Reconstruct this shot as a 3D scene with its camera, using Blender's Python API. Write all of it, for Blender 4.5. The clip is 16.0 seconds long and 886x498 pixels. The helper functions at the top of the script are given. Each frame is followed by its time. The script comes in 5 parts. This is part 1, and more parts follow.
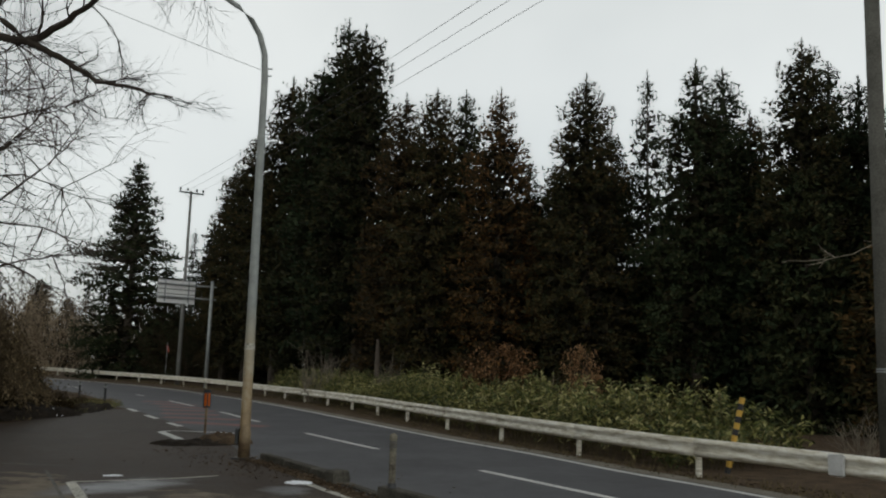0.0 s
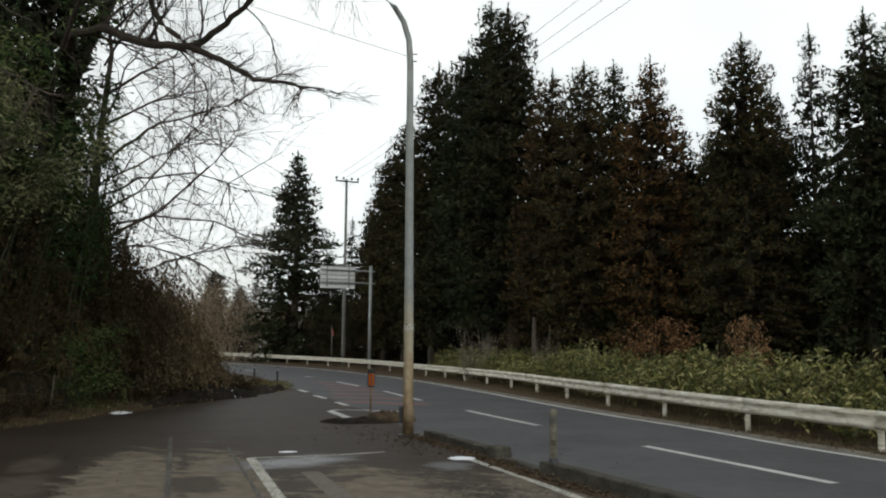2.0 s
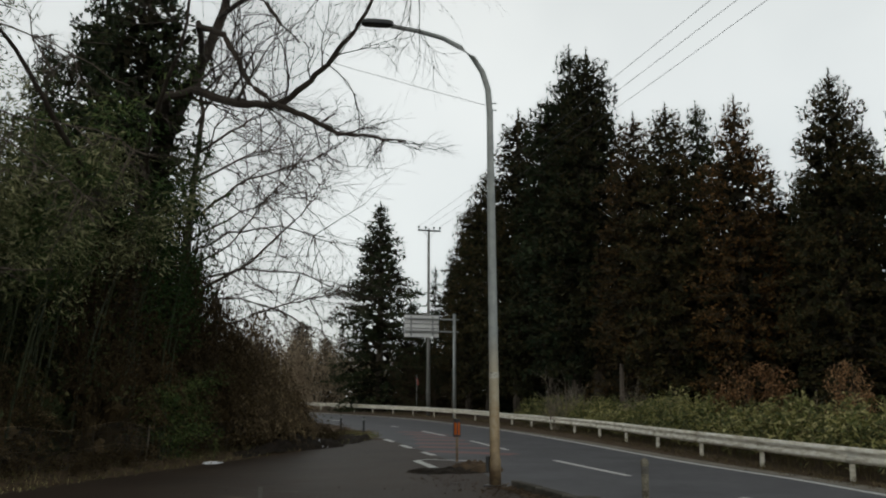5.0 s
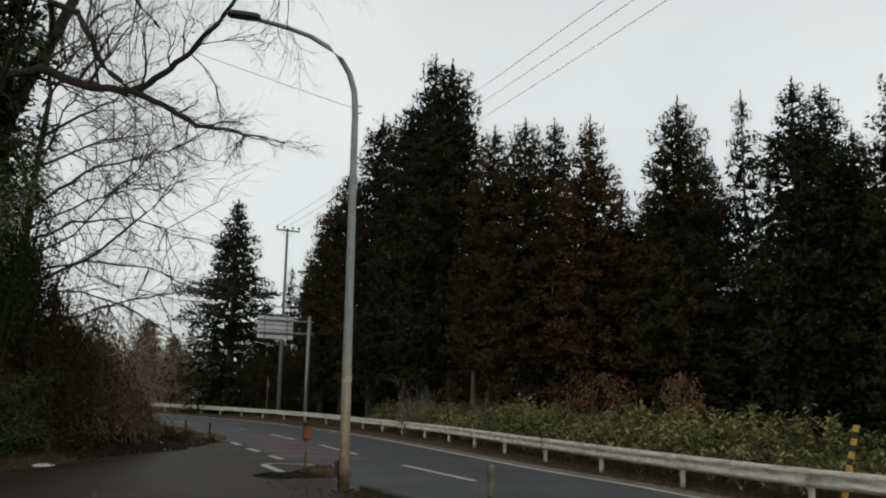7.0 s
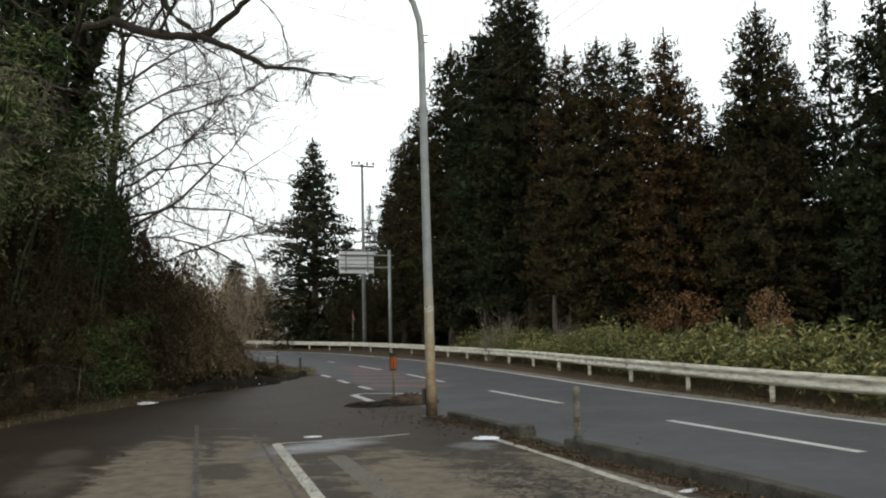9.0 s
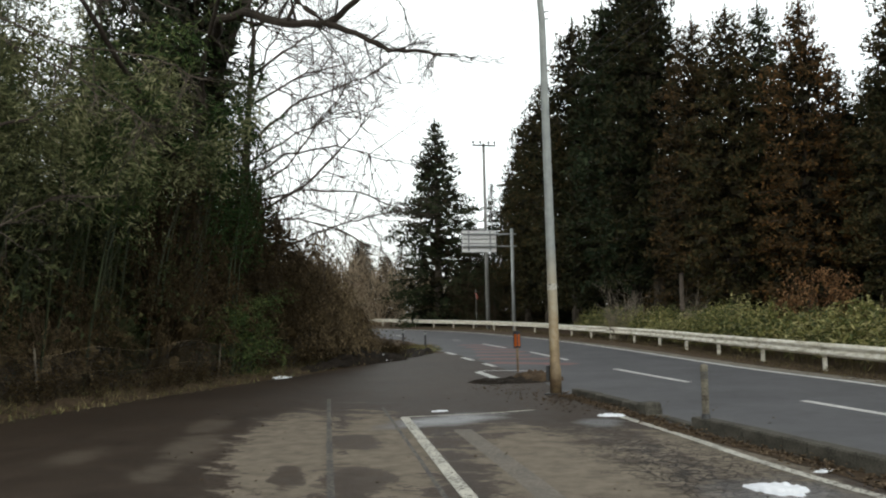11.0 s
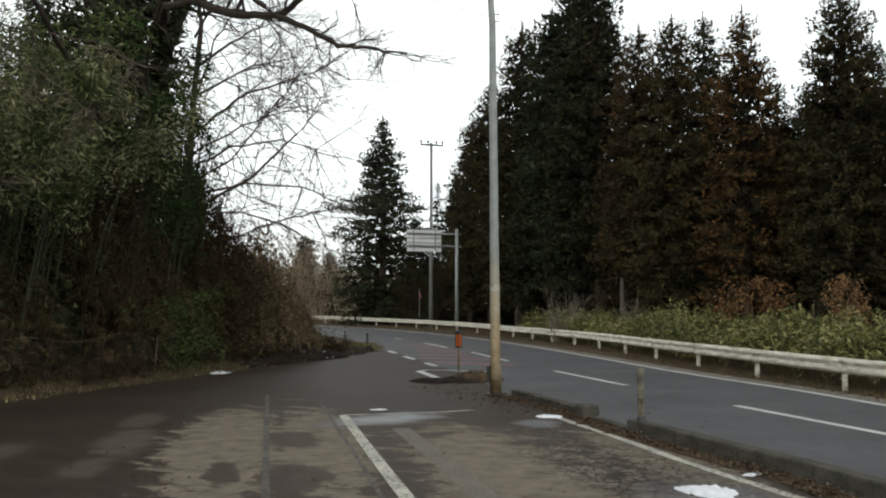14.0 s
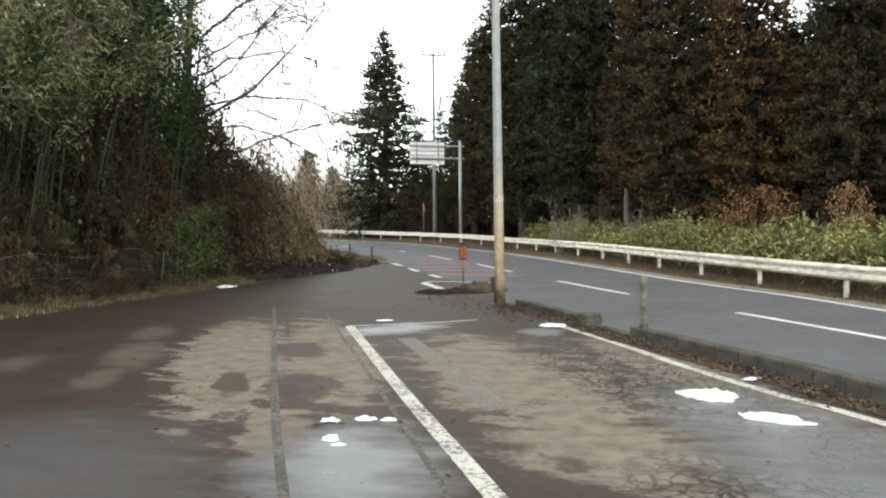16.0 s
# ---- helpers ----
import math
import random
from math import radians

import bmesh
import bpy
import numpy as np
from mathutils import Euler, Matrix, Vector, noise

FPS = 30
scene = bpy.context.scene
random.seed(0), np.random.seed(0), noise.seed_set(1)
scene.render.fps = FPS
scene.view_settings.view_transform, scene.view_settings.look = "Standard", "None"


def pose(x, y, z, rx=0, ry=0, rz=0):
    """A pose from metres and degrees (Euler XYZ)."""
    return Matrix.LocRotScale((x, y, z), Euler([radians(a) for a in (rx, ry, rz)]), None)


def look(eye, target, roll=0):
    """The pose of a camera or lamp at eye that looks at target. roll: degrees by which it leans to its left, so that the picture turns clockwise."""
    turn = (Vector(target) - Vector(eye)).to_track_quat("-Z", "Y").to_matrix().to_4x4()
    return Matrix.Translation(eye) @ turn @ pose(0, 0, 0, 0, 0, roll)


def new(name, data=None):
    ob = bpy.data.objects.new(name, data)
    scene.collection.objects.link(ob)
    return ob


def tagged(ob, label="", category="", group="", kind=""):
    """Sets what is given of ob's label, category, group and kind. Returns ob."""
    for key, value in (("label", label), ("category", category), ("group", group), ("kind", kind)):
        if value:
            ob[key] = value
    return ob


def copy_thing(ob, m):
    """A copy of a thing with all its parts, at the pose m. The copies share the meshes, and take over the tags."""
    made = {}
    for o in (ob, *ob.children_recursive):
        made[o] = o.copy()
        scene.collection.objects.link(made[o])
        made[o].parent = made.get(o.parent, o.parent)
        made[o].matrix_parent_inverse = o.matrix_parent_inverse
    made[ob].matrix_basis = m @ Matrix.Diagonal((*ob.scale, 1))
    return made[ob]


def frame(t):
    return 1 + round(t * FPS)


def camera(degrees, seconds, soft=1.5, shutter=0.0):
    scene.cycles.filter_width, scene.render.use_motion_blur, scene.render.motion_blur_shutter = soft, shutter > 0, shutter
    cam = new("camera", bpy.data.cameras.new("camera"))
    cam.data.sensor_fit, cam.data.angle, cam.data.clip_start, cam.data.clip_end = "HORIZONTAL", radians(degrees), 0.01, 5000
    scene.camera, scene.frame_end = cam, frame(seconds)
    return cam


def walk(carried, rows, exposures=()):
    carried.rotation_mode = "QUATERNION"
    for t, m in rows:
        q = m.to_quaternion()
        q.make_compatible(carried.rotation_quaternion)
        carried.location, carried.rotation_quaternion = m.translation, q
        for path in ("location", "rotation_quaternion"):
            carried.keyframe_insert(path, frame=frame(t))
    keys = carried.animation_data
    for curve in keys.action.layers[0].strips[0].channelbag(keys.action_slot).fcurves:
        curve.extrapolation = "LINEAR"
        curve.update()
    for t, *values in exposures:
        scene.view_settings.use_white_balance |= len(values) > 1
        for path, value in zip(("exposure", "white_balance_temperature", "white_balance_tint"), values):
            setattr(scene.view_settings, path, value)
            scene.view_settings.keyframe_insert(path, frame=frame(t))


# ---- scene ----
cam = camera(53.77, 16.0, soft=2.1)
# seconds, place, pitch, roll, yaw
PATH = [(0.0, -0.026, 0.042, 1.736, 8.06, -1.78, 0.51),
        (0.5, -0.018, 0.061, 1.722, 6.99, -0.78, 4.06),
        (1.0, -0.016, 0.073, 1.724, 5.82, -0.76, 7.31),
        (1.5, -0.018, 0.059, 1.725, 5.88, -0.58, 9.33),
        (2.0, -0.008, 0.022, 1.713, 6.46, -0.43, 10.75),
        (2.5, -0.008, 0.022, 1.721, 6.90, -0.12, 12.27),
        (3.0, -0.026, 0.023, 1.715, 6.42, 0.00, 15.14),
        (5.5, -0.006, 0.005, 1.708, 9.93, -0.06, 16.27),
        (6.0, 0.002, -0.006, 1.702, 9.58, -0.08, 14.36),
        (6.5, -0.010, 0.022, 1.710, 9.43, -0.06, 11.94),
        (7.0, -0.018, 0.042, 1.712, 9.94, -1.09, 6.73),
        (7.5, -0.035, 0.083, 1.723, 9.19, -1.23, 3.86),
        (8.0, -0.019, 0.045, 1.717, 7.93, -0.69, 3.97),
        (8.5, -0.020, 0.071, 1.712, 6.81, 0.37, 7.48),
        (9.0, -0.007, 0.045, 1.704, 5.29, 1.38, 12.12),
        (9.5, 0.003, 0.040, 1.702, 4.41, 1.86, 14.87),
        (10.0, 0.014, -0.004, 1.688, 4.02, 2.20, 18.15),
        (12.5, 0.019, -0.115, 1.672, 4.43, 1.05, 20.74),
        (13.0, 0.041, -0.095, 1.678, 4.32, 0.63, 19.49),
        (13.5, 0.029, -0.064, 1.674, 4.58, -0.21, 17.28),
        (14.0, 0.031, -0.073, 1.676, 4.00, -0.05, 16.44),
        (14.5, 0.028, -0.073, 1.672, 3.48, 0.51, 16.83),
        (15.0, 0.036, -0.112, 1.676, 2.51, 1.01, 17.18),
        (15.5, 0.027, -0.080, 1.645, 0.24, 0.92, 16.83),
        (16.0, 0.031, -0.061, 1.651, -1.70, 0.60, 16.70)]
EXPOSURES = [(0.0, -0.95), (0.5, -0.72), (1.0, -0.6), (1.5, -0.5), (3.0, -0.55), (5.3, -0.88), (6.5, -0.86), (7.5, -1.0), (8.0, -0.8), (8.5, -0.4), (9.0, -0.2), (9.5, -0.06), (10.2, -0.02), (12.5, 0.02), (13.5, -0.2), (14.0, -0.2), (14.5, -0.12), (15.0, 0.08), (15.5, 0.75), (16.0, 0.95)]
walk(cam, [(t, pose(x, y, z, 90 + p, r, w)) for t, x, y, z, p, r, w in PATH], EXPOSURES)

# ---- overcast winter daylight ----
sky_world = bpy.data.worlds.new("overcast_sky")
scene.world = sky_world
sky_world.use_nodes = True
wn, wl = sky_world.node_tree.nodes, sky_world.node_tree.links
bg = wn["Background"]
sky = wn.new("ShaderNodeTexSky")
sky.sky_type, sky.sun_disc = "NISHITA", False
sky.sun_elevation, sky.sun_rotation = radians(35), radians(200)
cover = wn.new("ShaderNodeTexNoise")
cover.inputs["Scale"].default_value, cover.inputs["Detail"].default_value = 2.2, 4
ramp = wn.new("ShaderNodeValToRGB")
ramp.color_ramp.elements[0].color = (7.62, 7.97, 7.8, 1)
ramp.color_ramp.elements[1].color = (9.05, 9.35, 9.05, 1)
ramp.color_ramp.elements[0].position, ramp.color_ramp.elements[1].position = 0.35, 0.65
mixer = wn.new("ShaderNodeMix")
mixer.data_type = "RGBA"
mixer.inputs["Factor"].default_value = 0.88
wl.new(cover.outputs["Fac"], ramp.inputs["Fac"])
wl.new(sky.outputs["Color"], mixer.inputs["A"])
wl.new(ramp.outputs["Color"], mixer.inputs["B"])
# added dimming towards the zenith, mostly out of view, lowers light on the ground
height_of = wn.new("ShaderNodeSeparateXYZ")
wl.new(wn.new("ShaderNodeTexCoord").outputs["Generated"], height_of.inputs["Vector"])
thick = wn.new("ShaderNodeMapRange")
thick.interpolation_type = "SMOOTHSTEP"
thick.inputs["From Min"].default_value, thick.inputs["From Max"].default_value = 0.3, 1.0
thick.inputs["To Min"].default_value, thick.inputs["To Max"].default_value = 1.0, 0.38
wl.new(height_of.outputs["Z"], thick.inputs["Value"])
dimmed_sky = wn.new("ShaderNodeVectorMath")
dimmed_sky.operation = "SCALE"
wl.new(mixer.outputs["Result"], dimmed_sky.inputs[0])
wl.new(thick.outputs["Result"], dimmed_sky.inputs["Scale"])
wl.new(dimmed_sky.outputs["Vector"], bg.inputs["Color"])
bg.inputs["Strength"].default_value = 0.188
sun = new("sun", bpy.data.lights.new("sun", "SUN"))
sun.data.energy, sun.data.angle, sun.data.color = 0.5, radians(30), (1.0, 0.97, 0.92)
sun.matrix_world = look((20, -40, 40), (0, 0, 0))

# ---- materials ----
def nodes_of(name):
    m = bpy.data.materials.new(name)
    m.use_nodes = True
    return m, m.node_tree.nodes, m.node_tree.links, m.node_tree.nodes["Principled BSDF"]


def link(tree_links, a, b):
    tree_links.new(a, b)


def ramped(n, l, fac, stops):
    r = n.new("ShaderNodeValToRGB")
    e = r.color_ramp.elements
    while len(e) < len(stops):
        e.new(0.5)
    for k, (pos, col) in enumerate(stops):
        e[k].position, e[k].color = pos, (*col, 1)
    l.new(fac, r.inputs["Fac"])
    return r.outputs["Color"]


def noise_of(n, l, scale, detail=4, vec=None, rough=0.55):
    t = n.new("ShaderNodeTexNoise")
    t.inputs["Scale"].default_value, t.inputs["Detail"].default_value, t.inputs["Roughness"].default_value = scale, detail, rough
    if vec is None:
        vec = n.new("ShaderNodeTexCoord").outputs["Object"]
    l.new(vec, t.inputs["Vector"])
    return t.outputs["Fac"]


def mixed(n, l, fac, a, b, mode="MIX"):
    x = n.new("ShaderNodeMix")
    x.data_type, x.blend_type = "RGBA", mode
    for key, v in (("Factor", fac), ("A", a), ("B", b)):
        s = [i for i in x.inputs if i.name == key and (i.type == "RGBA" if key != "Factor" else i.type == "VALUE")][0]
        if isinstance(v, (int, float)):
            s.default_value = v
        elif isinstance(v, tuple):
            s.default_value = (*v, 1)
        else:
            l.new(v, s)
    return [o for o in x.outputs if o.type == "RGBA"][0]


def math_of(n, l, op, a, b=0.0, clamp=False):
    x = n.new("ShaderNodeMath")
    x.operation, x.use_clamp = op, clamp
    for i, v in enumerate((a, b)):
        if isinstance(v, (int, float)):
            x.inputs[i].default_value = v
        else:
            l.new(v, x.inputs[i])
    return x.outputs[0]


def bumped(n, l, bsdf, height, strength, distance):
    b = n.new("ShaderNodeBump")
    b.inputs["Strength"].default_value, b.inputs["Distance"].default_value = strength, distance
    l.new(height, b.inputs["Height"])
    l.new(b.outputs["Normal"], bsdf.inputs["Normal"])


def surface(name, dark, light, coarse=1.5, fine=40, rough=0.8, metal=0.0, bump=0.3, depth=0.005, spread=(0.35, 0.65), spec=None):
    """A worn surface: two colours mixed at a coarse and a fine scale, with fine relief."""
    m, n, l, b = nodes_of(name)
    big, small = noise_of(n, l, coarse, 5), noise_of(n, l, fine, 3)
    both = math_of(n, l, "ADD", math_of(n, l, "MULTIPLY", big, 0.6), math_of(n, l, "MULTIPLY", small, 0.4))
    l.new(ramped(n, l, both, [(spread[0], dark), (spread[1], light)]), b.inputs["Base Color"])
    b.inputs["Roughness"].default_value, b.inputs["Metallic"].default_value = rough, metal
    b.inputs["Specular IOR Level"].default_value = (0.15 if rough > 0.75 else 0.5) if spec is None else spec
    bumped(n, l, b, small, bump, depth)
    return m


def foliage(name, stops, rough=0.6, by_tree=0.5):
    """Leaves whose colour varies from leaf to leaf and from plant to plant."""
    m, n, l, b = nodes_of(name)
    isl = n.new("ShaderNodeNewGeometry").outputs["Random Per Island"]
    own = n.new("ShaderNodeObjectInfo").outputs["Random"]
    patch = noise_of(n, l, 0.45, 3)
    f = math_of(n, l, "ADD", math_of(n, l, "MULTIPLY", isl, 0.45), math_of(n, l, "MULTIPLY", own, by_tree * 0.55))
    f = math_of(n, l, "ADD", f, math_of(n, l, "MULTIPLY", patch, 1.0 - 0.45 - by_tree * 0.55))
    l.new(ramped(n, l, f, stops), b.inputs["Base Color"])
    b.inputs["Roughness"].default_value = rough
    b.inputs["Specular IOR Level"].default_value = 0.3 if rough < 0.55 else 0.06
    return m


MAT = {
    "bark": surface("bark", (0.035, 0.028, 0.022), (0.12, 0.1, 0.08), 3, 30, 0.9, 0, 0.8, 0.02),
    "bare_bark": surface("bare_bark", (0.022, 0.018, 0.014), (0.075, 0.06, 0.048), 2, 25, 0.9, 0, 0.7, 0.01),
    "twig": surface("twig", (0.055, 0.044, 0.036), (0.14, 0.115, 0.093), 2, 25, 0.9, 0, 0.3, 0.003),
    "brown_twig": surface("brown_twig", (0.022, 0.016, 0.009), (0.075, 0.054, 0.03), 1, 20, 0.9, 0, 0.3, 0.003),
    "straw_twig": surface("straw_twig", (0.06, 0.045, 0.028), (0.19, 0.145, 0.09), 2, 25, 0.9, 0, 0.3, 0.003),
    "pale_twig": surface("pale_twig", (0.13, 0.11, 0.085), (0.3, 0.26, 0.2), 2, 25, 0.9, 0, 0.3, 0.003),
    "cedar": foliage("cedar_needles", [(0.2, (0.016, 0.022, 0.011)), (0.45, (0.036, 0.037, 0.017)), (0.64, (0.06, 0.047, 0.02)), (0.86, (0.13, 0.078, 0.03))], 0.7),
    "cedar_green": foliage("green_cedar_needles", [(0.2, (0.015, 0.024, 0.013)), (0.6, (0.036, 0.047, 0.022)), (0.9, (0.085, 0.078, 0.034))], 0.7),
    "cedar_rust": foliage("rusty_cedar_needles", [(0.2, (0.024, 0.022, 0.011)), (0.5, (0.05, 0.037, 0.018)), (0.68, (0.085, 0.053, 0.022)), (0.87, (0.17, 0.088, 0.03))], 0.7),
    # dead brown inner needles, darkened to put crown shade into the colour
    "cedar_inner_shade": foliage("shade_dark_cedar_needles", [(0.2, (0.012, 0.013, 0.008)), (0.8, (0.032, 0.026, 0.014))], 0.8),
    "sasa": foliage("bamboo_grass_leaves", [(0.2, (0.03, 0.042, 0.012)), (0.44, (0.09, 0.108, 0.03)), (0.6, (0.235, 0.225, 0.07)), (0.8, (0.6, 0.54, 0.28))], 0.5, 0.0),
    "evergreen": foliage("evergreen_leaves", [(0.25, (0.012, 0.02, 0.009)), (0.5, (0.036, 0.046, 0.02)), (0.8, (0.11, 0.112, 0.05))], 0.6),
    "bamboo_leaf": foliage("bamboo_leaves", [(0.2, (0.018, 0.04, 0.013)), (0.55, (0.052, 0.092, 0.029)), (0.85, (0.17, 0.195, 0.07))], 0.6),
    "bamboo_pale": foliage("pale_bamboo_leaves", [(0.2, (0.036, 0.046, 0.02)), (0.5, (0.125, 0.135, 0.06)), (0.8, (0.34, 0.33, 0.18))], 0.6),
    "dry_leaf": foliage("dry_leaves", [(0.2, (0.04, 0.029, 0.019)), (0.5, (0.115, 0.083, 0.052)), (0.8, (0.27, 0.205, 0.135))], 0.8),
    "vine_leaf": foliage("dead_vines", [(0.25, (0.02, 0.015, 0.008)), (0.55, (0.06, 0.043, 0.021)), (0.85, (0.18, 0.13, 0.065))], 0.8),
    "straw": foliage("straw_vines", [(0.25, (0.04, 0.029, 0.015)), (0.5, (0.125, 0.092, 0.05)), (0.8, (0.3, 0.23, 0.135))], 0.8),
    "russet": foliage("russet_leaves", [(0.2, (0.08, 0.042, 0.02)), (0.5, (0.24, 0.13, 0.06)), (0.8, (0.46, 0.3, 0.17))], 0.7),
    "dry_grass": foliage("dry_grass", [(0.2, (0.045, 0.04, 0.018)), (0.5, (0.12, 0.098, 0.048)), (0.8, (0.27, 0.22, 0.12))], 0.8, 0.0),
    "culm": surface("bamboo_culm", (0.015, 0.024, 0.01), (0.05, 0.06, 0.025), 2, 20, 0.5),
    "soil": surface("dark_soil", (0.011, 0.009, 0.007), (0.034, 0.026, 0.019), 3, 30, 0.95, 0, 1.0, 0.03),
    "litter": surface("leaf_litter", (0.035, 0.025, 0.017), (0.13, 0.09, 0.055), 2.5, 45, 0.95, 0, 1.0, 0.02),
    "concrete": surface("kerb_concrete", (0.036, 0.034, 0.027), (0.13, 0.122, 0.1), 2.5, 40, 0.9, 0, 0.6, 0.006),
    "stained_concrete": surface("stained_concrete", (0.07, 0.068, 0.058), (0.17, 0.165, 0.145), 1.2, 25, 0.9, 0, 0.3, 0.003),
    "gutter": surface("gutter_concrete", (0.11, 0.098, 0.078), (0.24, 0.22, 0.18), 1.6, 30, 0.9, 0, 0.5, 0.004),
    "old_concrete": surface("pole_concrete", (0.16, 0.16, 0.15), (0.3, 0.3, 0.28), 1.5, 30, 0.85, 0, 0.3, 0.003),
    "dirty_post": surface("dirty_post", (0.06, 0.052, 0.04), (0.24, 0.22, 0.17), 5, 40, 0.8, 0, 0.3, 0.003, (0.36, 0.62)),
    "far_twig": surface("far_twig", (0.260, 0.208, 0.146), (0.460, 0.368, 0.258), 0.3, 8, 0.9),
    "snow": surface("old_snow", (0.72, 0.75, 0.8), (0.9, 0.92, 0.95), 6, 60, 0.6, 0, 0.8, 0.01),
    "galvanised": surface("galvanised_steel", (0.24, 0.26, 0.26), (0.42, 0.44, 0.43), 2, 30, 0.55, 0.4, 0.15, 0.002),
    "dark_metal": surface("dark_metal", (0.03, 0.032, 0.035), (0.09, 0.09, 0.09), 3, 30, 0.5, 0.5, 0.2, 0.002),
    "sign_back": surface("sign_aluminium", (0.74, 0.75, 0.74), (0.88, 0.88, 0.86), 1.2, 20, 0.55, 0.0, 0.1, 0.002),
    "black": surface("black_rubber", (0.012, 0.012, 0.013), (0.035, 0.035, 0.035), 4, 40, 0.7),
    "wire": surface("wire_sheath", (0.012, 0.012, 0.013), (0.03, 0.03, 0.032), 4, 40, 0.6),
    "yellow": surface("yellow_guard", (0.42, 0.24, 0.03), (0.65, 0.4, 0.06), 4, 40, 0.6),
    "red_flag": surface("red_cloth", (0.42, 0.09, 0.06), (0.58, 0.15, 0.1), 4, 40, 0.7),
    "ceramic": surface("white_ceramic", (0.45, 0.45, 0.43), (0.7, 0.7, 0.68), 4, 40, 0.3),
}


def weathered_rail():
    m, n, l, b = nodes_of("weathered_white_steel")
    geo = n.new("ShaderNodeTexCoord").outputs["Object"]
    stretch = n.new("ShaderNodeMapping")
    stretch.inputs["Scale"].default_value = (1.2, 1.2, 9)
    l.new(geo, stretch.inputs["Vector"])
    grime, spots = noise_of(n, l, 1.6, 6, stretch.outputs["Vector"], 0.7), noise_of(n, l, 22, 4, geo)
    col = ramped(n, l, grime, [(0.34, (0.31, 0.27, 0.18)), (0.48, (0.6, 0.56, 0.45)), (0.64, (0.84, 0.82, 0.74))])
    rust = ramped(n, l, spots, [(0.66, (0, 0, 0)), (0.74, (1, 1, 1))])
    l.new(mixed(n, l, rust, col, (0.22, 0.15, 0.09)), b.inputs["Base Color"])
    b.inputs["Roughness"].default_value = 0.55
    bumped(n, l, b, spots, 0.15, 0.003)
    return m


def rusty_lamp_steel():
    """Grey paint, with tan rust that grows from old scrapes low on the pole."""
    m, n, l, b = nodes_of("lamp_pole_paint")
    geo = n.new("ShaderNodeTexCoord").outputs["Object"]
    z = n.new("ShaderNodeSeparateXYZ")
    l.new(geo, z.inputs[0])
    stain = noise_of(n, l, 5, 5, geo, 0.7)
    f = math_of(n, l, "ADD", math_of(n, l, "MULTIPLY", z.outputs["Z"], 0.28), math_of(n, l, "MULTIPLY", stain, 0.9))
    l.new(ramped(n, l, f, [(0.42, (0.1, 0.065, 0.035)), (0.75, (0.3, 0.23, 0.13)), (1.0, (0.42, 0.38, 0.28)), ]), b.inputs["Base Color"])
    grey = ramped(n, l, stain, [(0.3, (0.24, 0.26, 0.25)), (0.7, (0.36, 0.38, 0.36))])
    tan = ramped(n, l, f, [(0.42, (0.1, 0.065, 0.035)), (0.75, (0.3, 0.22, 0.12)), (0.98, (0.4, 0.35, 0.25))])
    high = math_of(n, l, "MULTIPLY", math_of(n, l, "SUBTRACT", z.outputs["Z"], 2.1), 1.2, True)
    l.new(mixed(n, l, high, tan, grey), b.inputs["Base Color"])
    b.inputs["Roughness"].default_value, b.inputs["Metallic"].default_value = 0.55, 0.1
    bumped(n, l, b, stain, 0.1, 0.003)
    return m


def road_asphalt():
    m, n, l, b = nodes_of("road_asphalt")
    pos = n.new("ShaderNodeTexCoord").outputs["Object"]
    grain, wear, tar = noise_of(n, l, 70, 3, pos), noise_of(n, l, 0.5, 5, pos), noise_of(n, l, 3.0, 5, pos)
    f = math_of(n, l, "ADD", math_of(n, l, "MULTIPLY", wear, 0.5), math_of(n, l, "MULTIPLY", tar, 0.3))
    f = math_of(n, l, "ADD", f, math_of(n, l, "MULTIPLY", grain, 0.25))
    l.new(ramped(n, l, f, [(0.38, (0.038, 0.038, 0.042)), (0.68, (0.085, 0.086, 0.092))]), b.inputs["Base Color"])
    b.inputs["Roughness"].default_value = 0.7
    bumped(n, l, b, grain, 0.5, 0.006)
    return m


def painted(name, colour, under, wear=0.5):
    """Road paint, worn through to the asphalt in flakes."""
    m, n, l, b = nodes_of(name)
    pos = n.new("ShaderNodeTexCoord").outputs["Object"]
    flakes, dirt = noise_of(n, l, 22, 5, pos, 0.7), noise_of(n, l, 2.0, 4, pos)
    f = math_of(n, l, "ADD", math_of(n, l, "MULTIPLY", flakes, 0.75), math_of(n, l, "MULTIPLY", dirt, 0.25))
    gone = ramped(n, l, f, [(wear - 0.04, (1, 1, 1)), (wear + 0.04, (0, 0, 0))])
    paint = mixed(n, l, dirt, tuple(c * 0.7 for c in colour), colour)
    l.new(mixed(n, l, gone, paint, under), b.inputs["Base Color"])
    b.inputs["Roughness"].default_value = 0.7
    bumped(n, l, b, flakes, 0.3, 0.004)
    return m


def blob(n, l, xy, cx, cy, rx, ry, turn, edge, wob):
    """1 inside a wobbly ellipse on the ground, 0 outside."""
    mp = n.new("ShaderNodeMapping")
    mp.vector_type = "TEXTURE"
    mp.inputs["Location"].default_value, mp.inputs["Rotation"].default_value, mp.inputs["Scale"].default_value = (cx, cy, 0), (0, 0, radians(turn)), (rx, ry, 1)
    l.new(xy, mp.inputs["Vector"])
    ln = n.new("ShaderNodeVectorMath")
    ln.operation = "LENGTH"
    l.new(mp.outputs["Vector"], ln.inputs[0])
    d = math_of(n, l, "ADD", ln.outputs["Value"], wob)
    return math_of(n, l, "MULTIPLY", math_of(n, l, "SUBTRACT", 1.0, d), 1.0 / edge, True)


